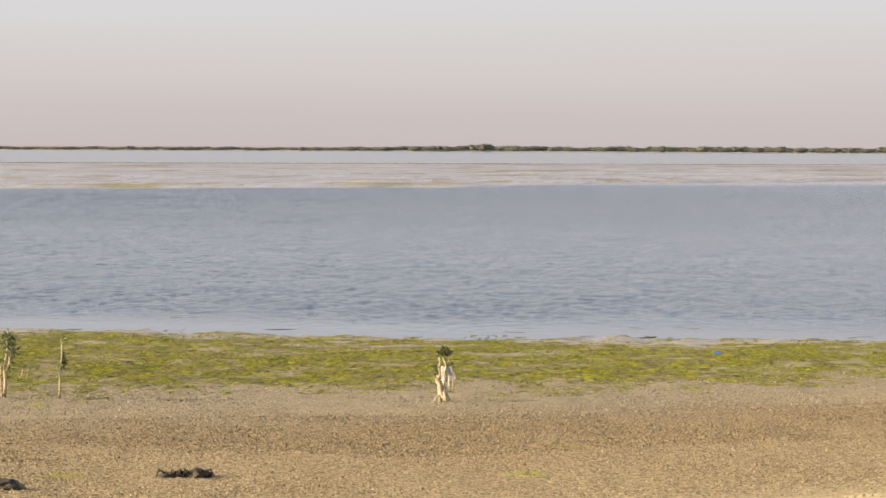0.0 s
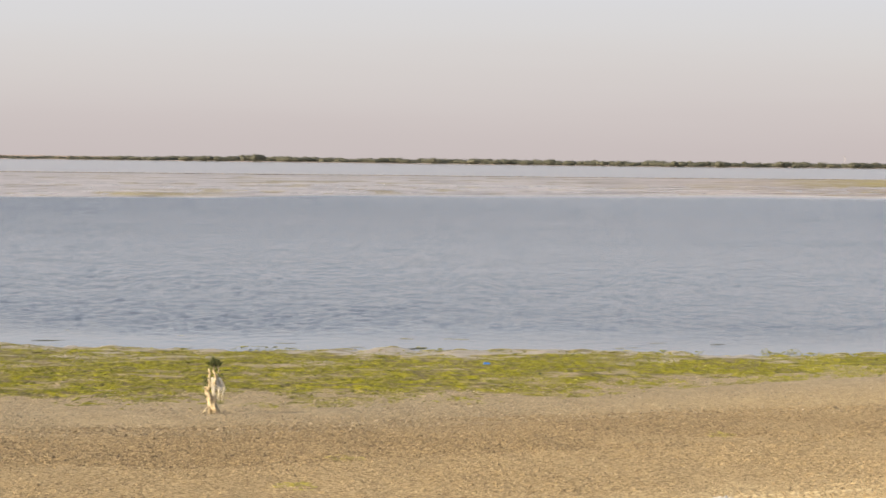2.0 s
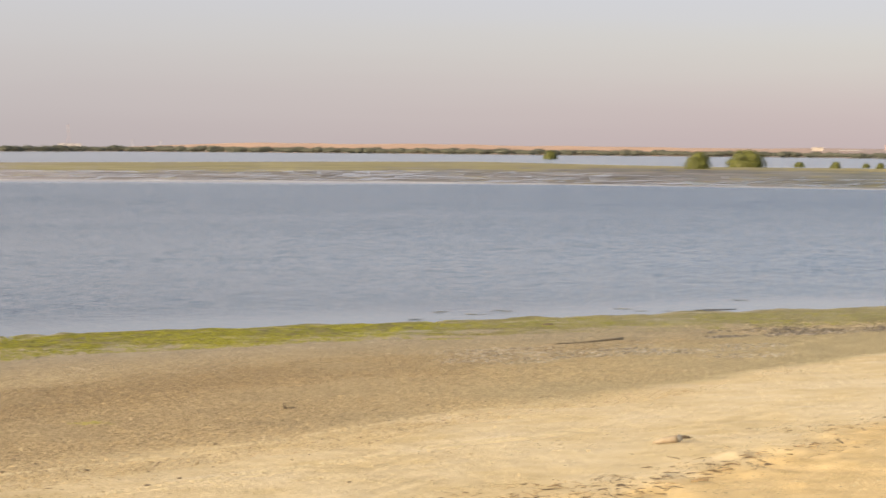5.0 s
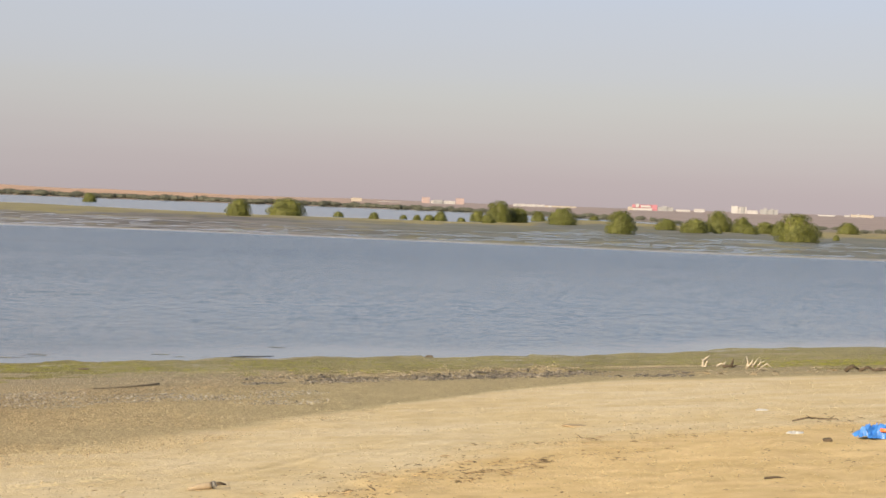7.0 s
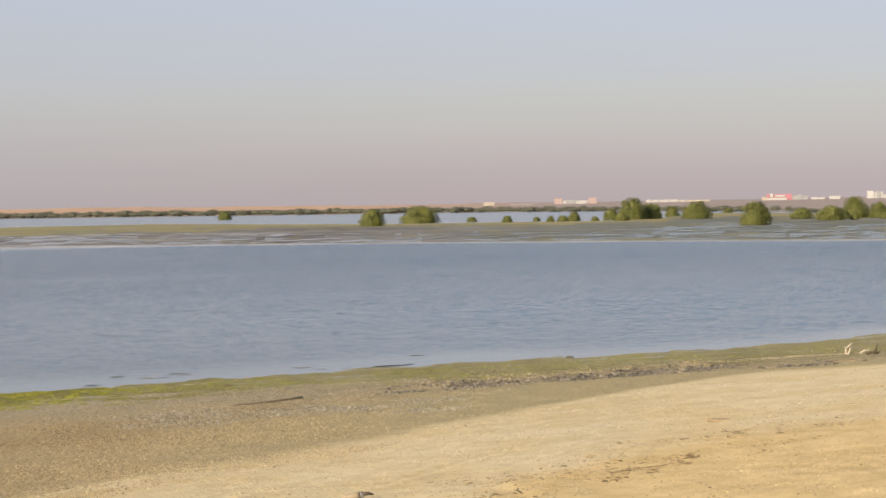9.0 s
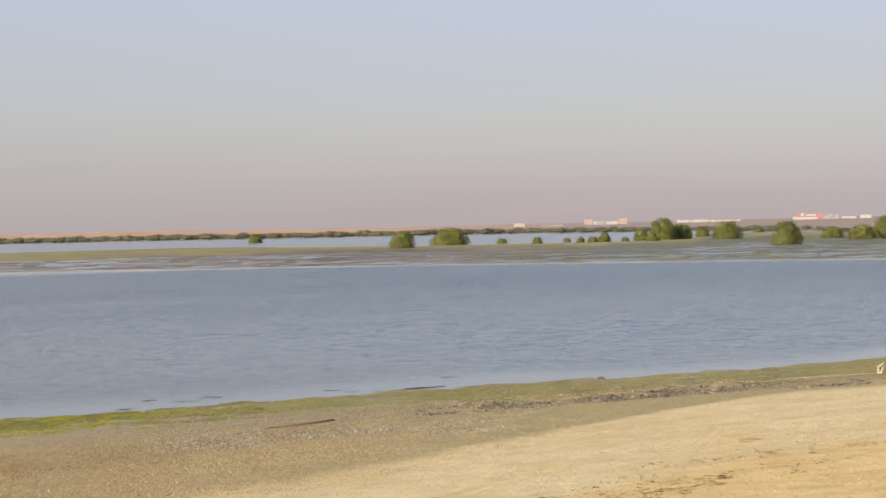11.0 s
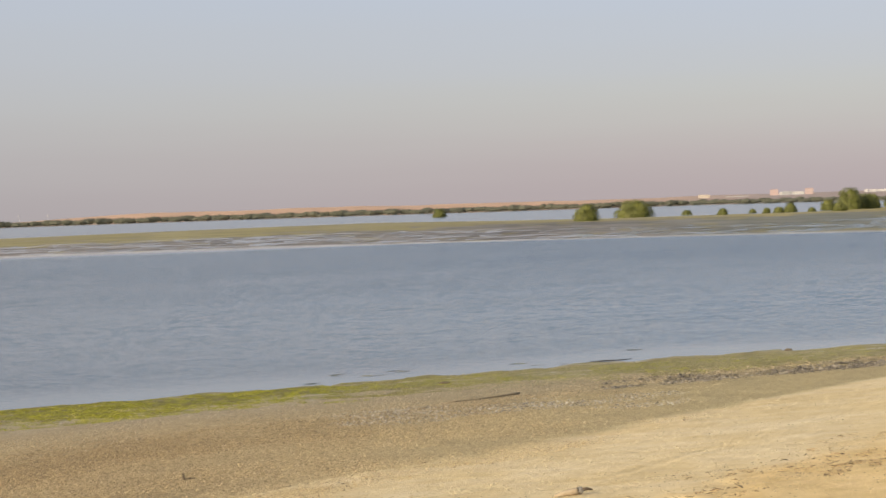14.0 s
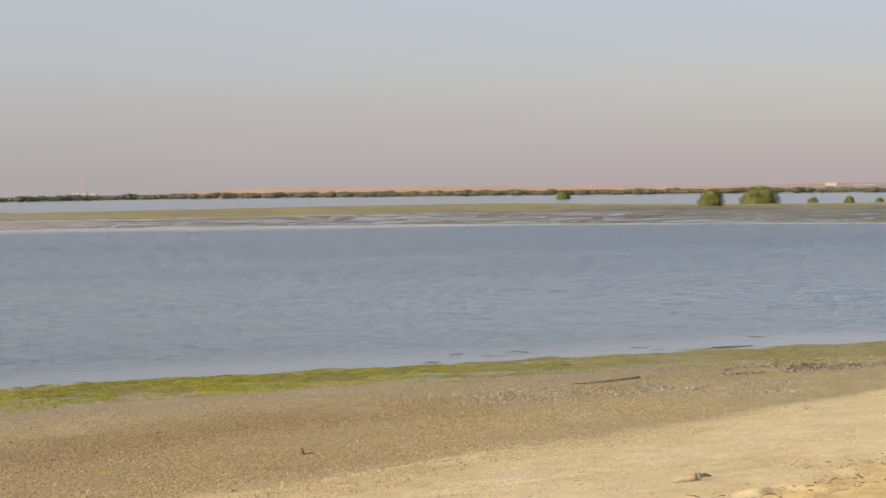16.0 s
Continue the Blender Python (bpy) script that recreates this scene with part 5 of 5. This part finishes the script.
def building(b0, b1, top, mat, label, blocks=(), roof_mat=None, name="building", lift=0.0):
    """From bearing b0 to b1, up to the elevation top, with taller or smaller blocks (from, to, height share, material) beside the main wall."""
    mid = radians((b0 + b1) / 2)
    wide = CITY * radians(b1 - b0)
    tall = 3.0 + CITY * math.tan(radians(top - 0.022))
    x, y = CITY * math.sin(mid), CITY * math.cos(mid)
    g = float(height(x, y)) - 0.3
    ob = thing(name, (x, y, g), -math.degrees(mid), label, "building", "buildings on the far shore")
    tall -= g
    deep = min(12.0, max(6.0, wide * 0.5))
    bm = bmesh.new()
    box(bm, -wide / 2, wide / 2, 0, deep, 0, tall)
    wall = part("wall", bm, mat, ob)
    bm = bmesh.new()
    box(bm, -wide / 2 - 0.25, wide / 2 + 0.25, -0.25, deep + 0.25, tall, tall + 0.3)
    part("roof", bm, roof_mat or mat, ob)
    n = max(2, int(wide / 3.4))
    for row in range(1 if tall < 5.2 else 2):
        for k in range(n):
            cx = -wide / 2 + wide * (k + 0.5) / n
            bm = bmesh.new()
            z0 = tall - 2.3 - row * 2.6
            box(bm, cx - 0.6, cx + 0.6, -0.06, 0.05, z0, z0 + 1.2)
            part("window", bm, GLASS, wall)
    for f0, f1, share, m2, *foot in blocks:
        bm = bmesh.new()
        box(bm, -wide / 2 + wide * f0, -wide / 2 + wide * f1, -1.2, deep * 0.8, tall * foot[0] if foot else 0, tall * share)
        part("annexe", bm, m2, ob)
    return ob


building(17.30, 17.88, 0.112, PLASTER, "small white flat-roofed building behind the mangroves", [(0.15, 0.3, 1.12, PLASTER), (0.55, 0.62, 1.1, PLASTER)])
building(36.2, 36.48, 0.090, CREAM, "low cream building on the far shore")
building(36.88, 37.45, 0.025, PLASTER, "long low white shed on the far shore")
building(37.99, 38.19, 0.160, TERRACOTTA, "terracotta block on the far shore")
building(38.22, 38.83, 0.090, PLASTER, "low white hall between two terracotta blocks", [(0.1, 0.5, 1.25, GREY)])
building(38.85, 39.06, 0.160, TERRACOTTA, "terracotta block on the far shore")
building(40.31, 41.1, 0.070, PLASTER, "long white sheds with small roof blocks", [(0.05, 0.12, 1.25, PLASTER), (0.3, 0.36, 1.25, PLASTER), (0.6, 0.7, 1.2, PLASTER)])
building(41.12, 41.9, 0.050, CREAM, "long cream warehouse on the far shore", [(0.1, 0.2, 1.25, PLASTER), (0.7, 0.8, 1.2, CREAM)])
building(43.2, 43.34, 0.090, CREAM, "small cream building on the far shore")
building(43.31, 43.94, 0.155, RED, "red clad building with white bands along its front", [(0.02, 0.80, 0.42, PLASTER), (0.14, 0.27, 1.15, PLASTER, 0.55), (0.34, 0.74, 0.90, PLASTER, 0.58), (0.0, 0.13, 1.02, RED, 0.5), (0.82, 1.0, 1.08, RED)], RED)
building(43.95, 44.34, 0.110, GREY, "low grey sheds on the far shore", [(0.3, 0.6, 1.3, GREY)])
building(44.41, 44.76, 0.060, PLASTER, "low white shed on the far shore")
building(44.86, 45.13, 0.090, PLASTER, "white shed on the far shore")
building(45.79, 46.17, 0.175, PLASTER, "white block with a stepped roof on the far shore", [(0.0, 0.45, 1.15, PLASTER), (0.6, 0.85, 1.08, GREY)])
building(46.19, 46.45, 0.100, PLASTER, "low white annexe on the far shore")
building(46.5, 46.95, 0.130, GREY, "grey plant buildings on the far shore", [(0.2, 0.4, 1.3, GREY), (0.6, 0.75, 1.25, GREY)])
building(47.95, 48.36, 0.045, PLASTER, "long low white shed on the far shore")
building(48.59, 48.72, 0.055, PLASTER, "small white hut on the far shore")
building(48.75, 49.31, 0.075, CREAM, "cream warehouse on the far shore", [(0.3, 0.34, 1.5, PLASTER)])
building(50.0, 50.7, 0.070, PLASTER, "white warehouse on the far shore")

# the lattice mast
a = radians(17.56)
mx, my = 2050 * math.sin(a), 2050 * math.cos(a)
mast = thing("lattice_mast", (mx, my, float(height(mx, my)) - 0.3), -17.56, "tall red and white lattice mast beyond the mangroves", "mast")
# red paint faded towards the sky's colour to carry the haze
MAST_HAZED_RED = speckled("mast_red_paint_in_haze", [(0.3, (0.40, 0.30, 0.29)), (0.7, (0.44, 0.34, 0.33))], 1.0, 0.6, 0.0)
for k in range(8):
    z0, z1 = k * 3.0, k * 3.0 + 3.0
    w0, w1 = 0.9 - 0.085 * k, 0.9 - 0.085 * (k + 1)
    bm = bmesh.new()
    legs = [(1, 1), (-1, 1), (-1, -1), (1, -1)]
    for (u, v), (s, t) in zip(legs, legs[1:] + legs[:1]):
        tube(bm, [(u * w0, v * w0, z0), (u * w1, v * w1, z1)], [0.08, 0.08], 4)
        tube(bm, [(u * w0, v * w0, z0), (s * w1, t * w1, z1)], [0.05, 0.05], 4)
    part("mast_section", bm, MAST_HAZED_RED if k % 2 else PLASTER, mast)


# thin lamp poles beyond the mangroves
for b in (15.8, 19.15, 19.85):
    a = radians(b)
    px, py = 2050 * math.sin(a), 2050 * math.cos(a)
    lamp_pole = thing("lamp_pole", (px, py, float(height(px, py)) - 0.3), -b, "thin pale lamp pole beyond the far mangroves", "pole", "far lamp poles")
    bm = bmesh.new()
    tube(bm, [(0, 0, 0), (0, 0, 5), (0, 0, 9.5)], [0.28, 0.24, 0.18], 6)
    part("shaft", bm, PLASTER, lamp_pole)
    bm = bmesh.new()
    tube(bm, [(-0.9, 0, 9.5), (0.9, 0, 9.5)], [0.22, 0.22], 6)
    part("lamp_head", bm, GREY, lamp_pole)
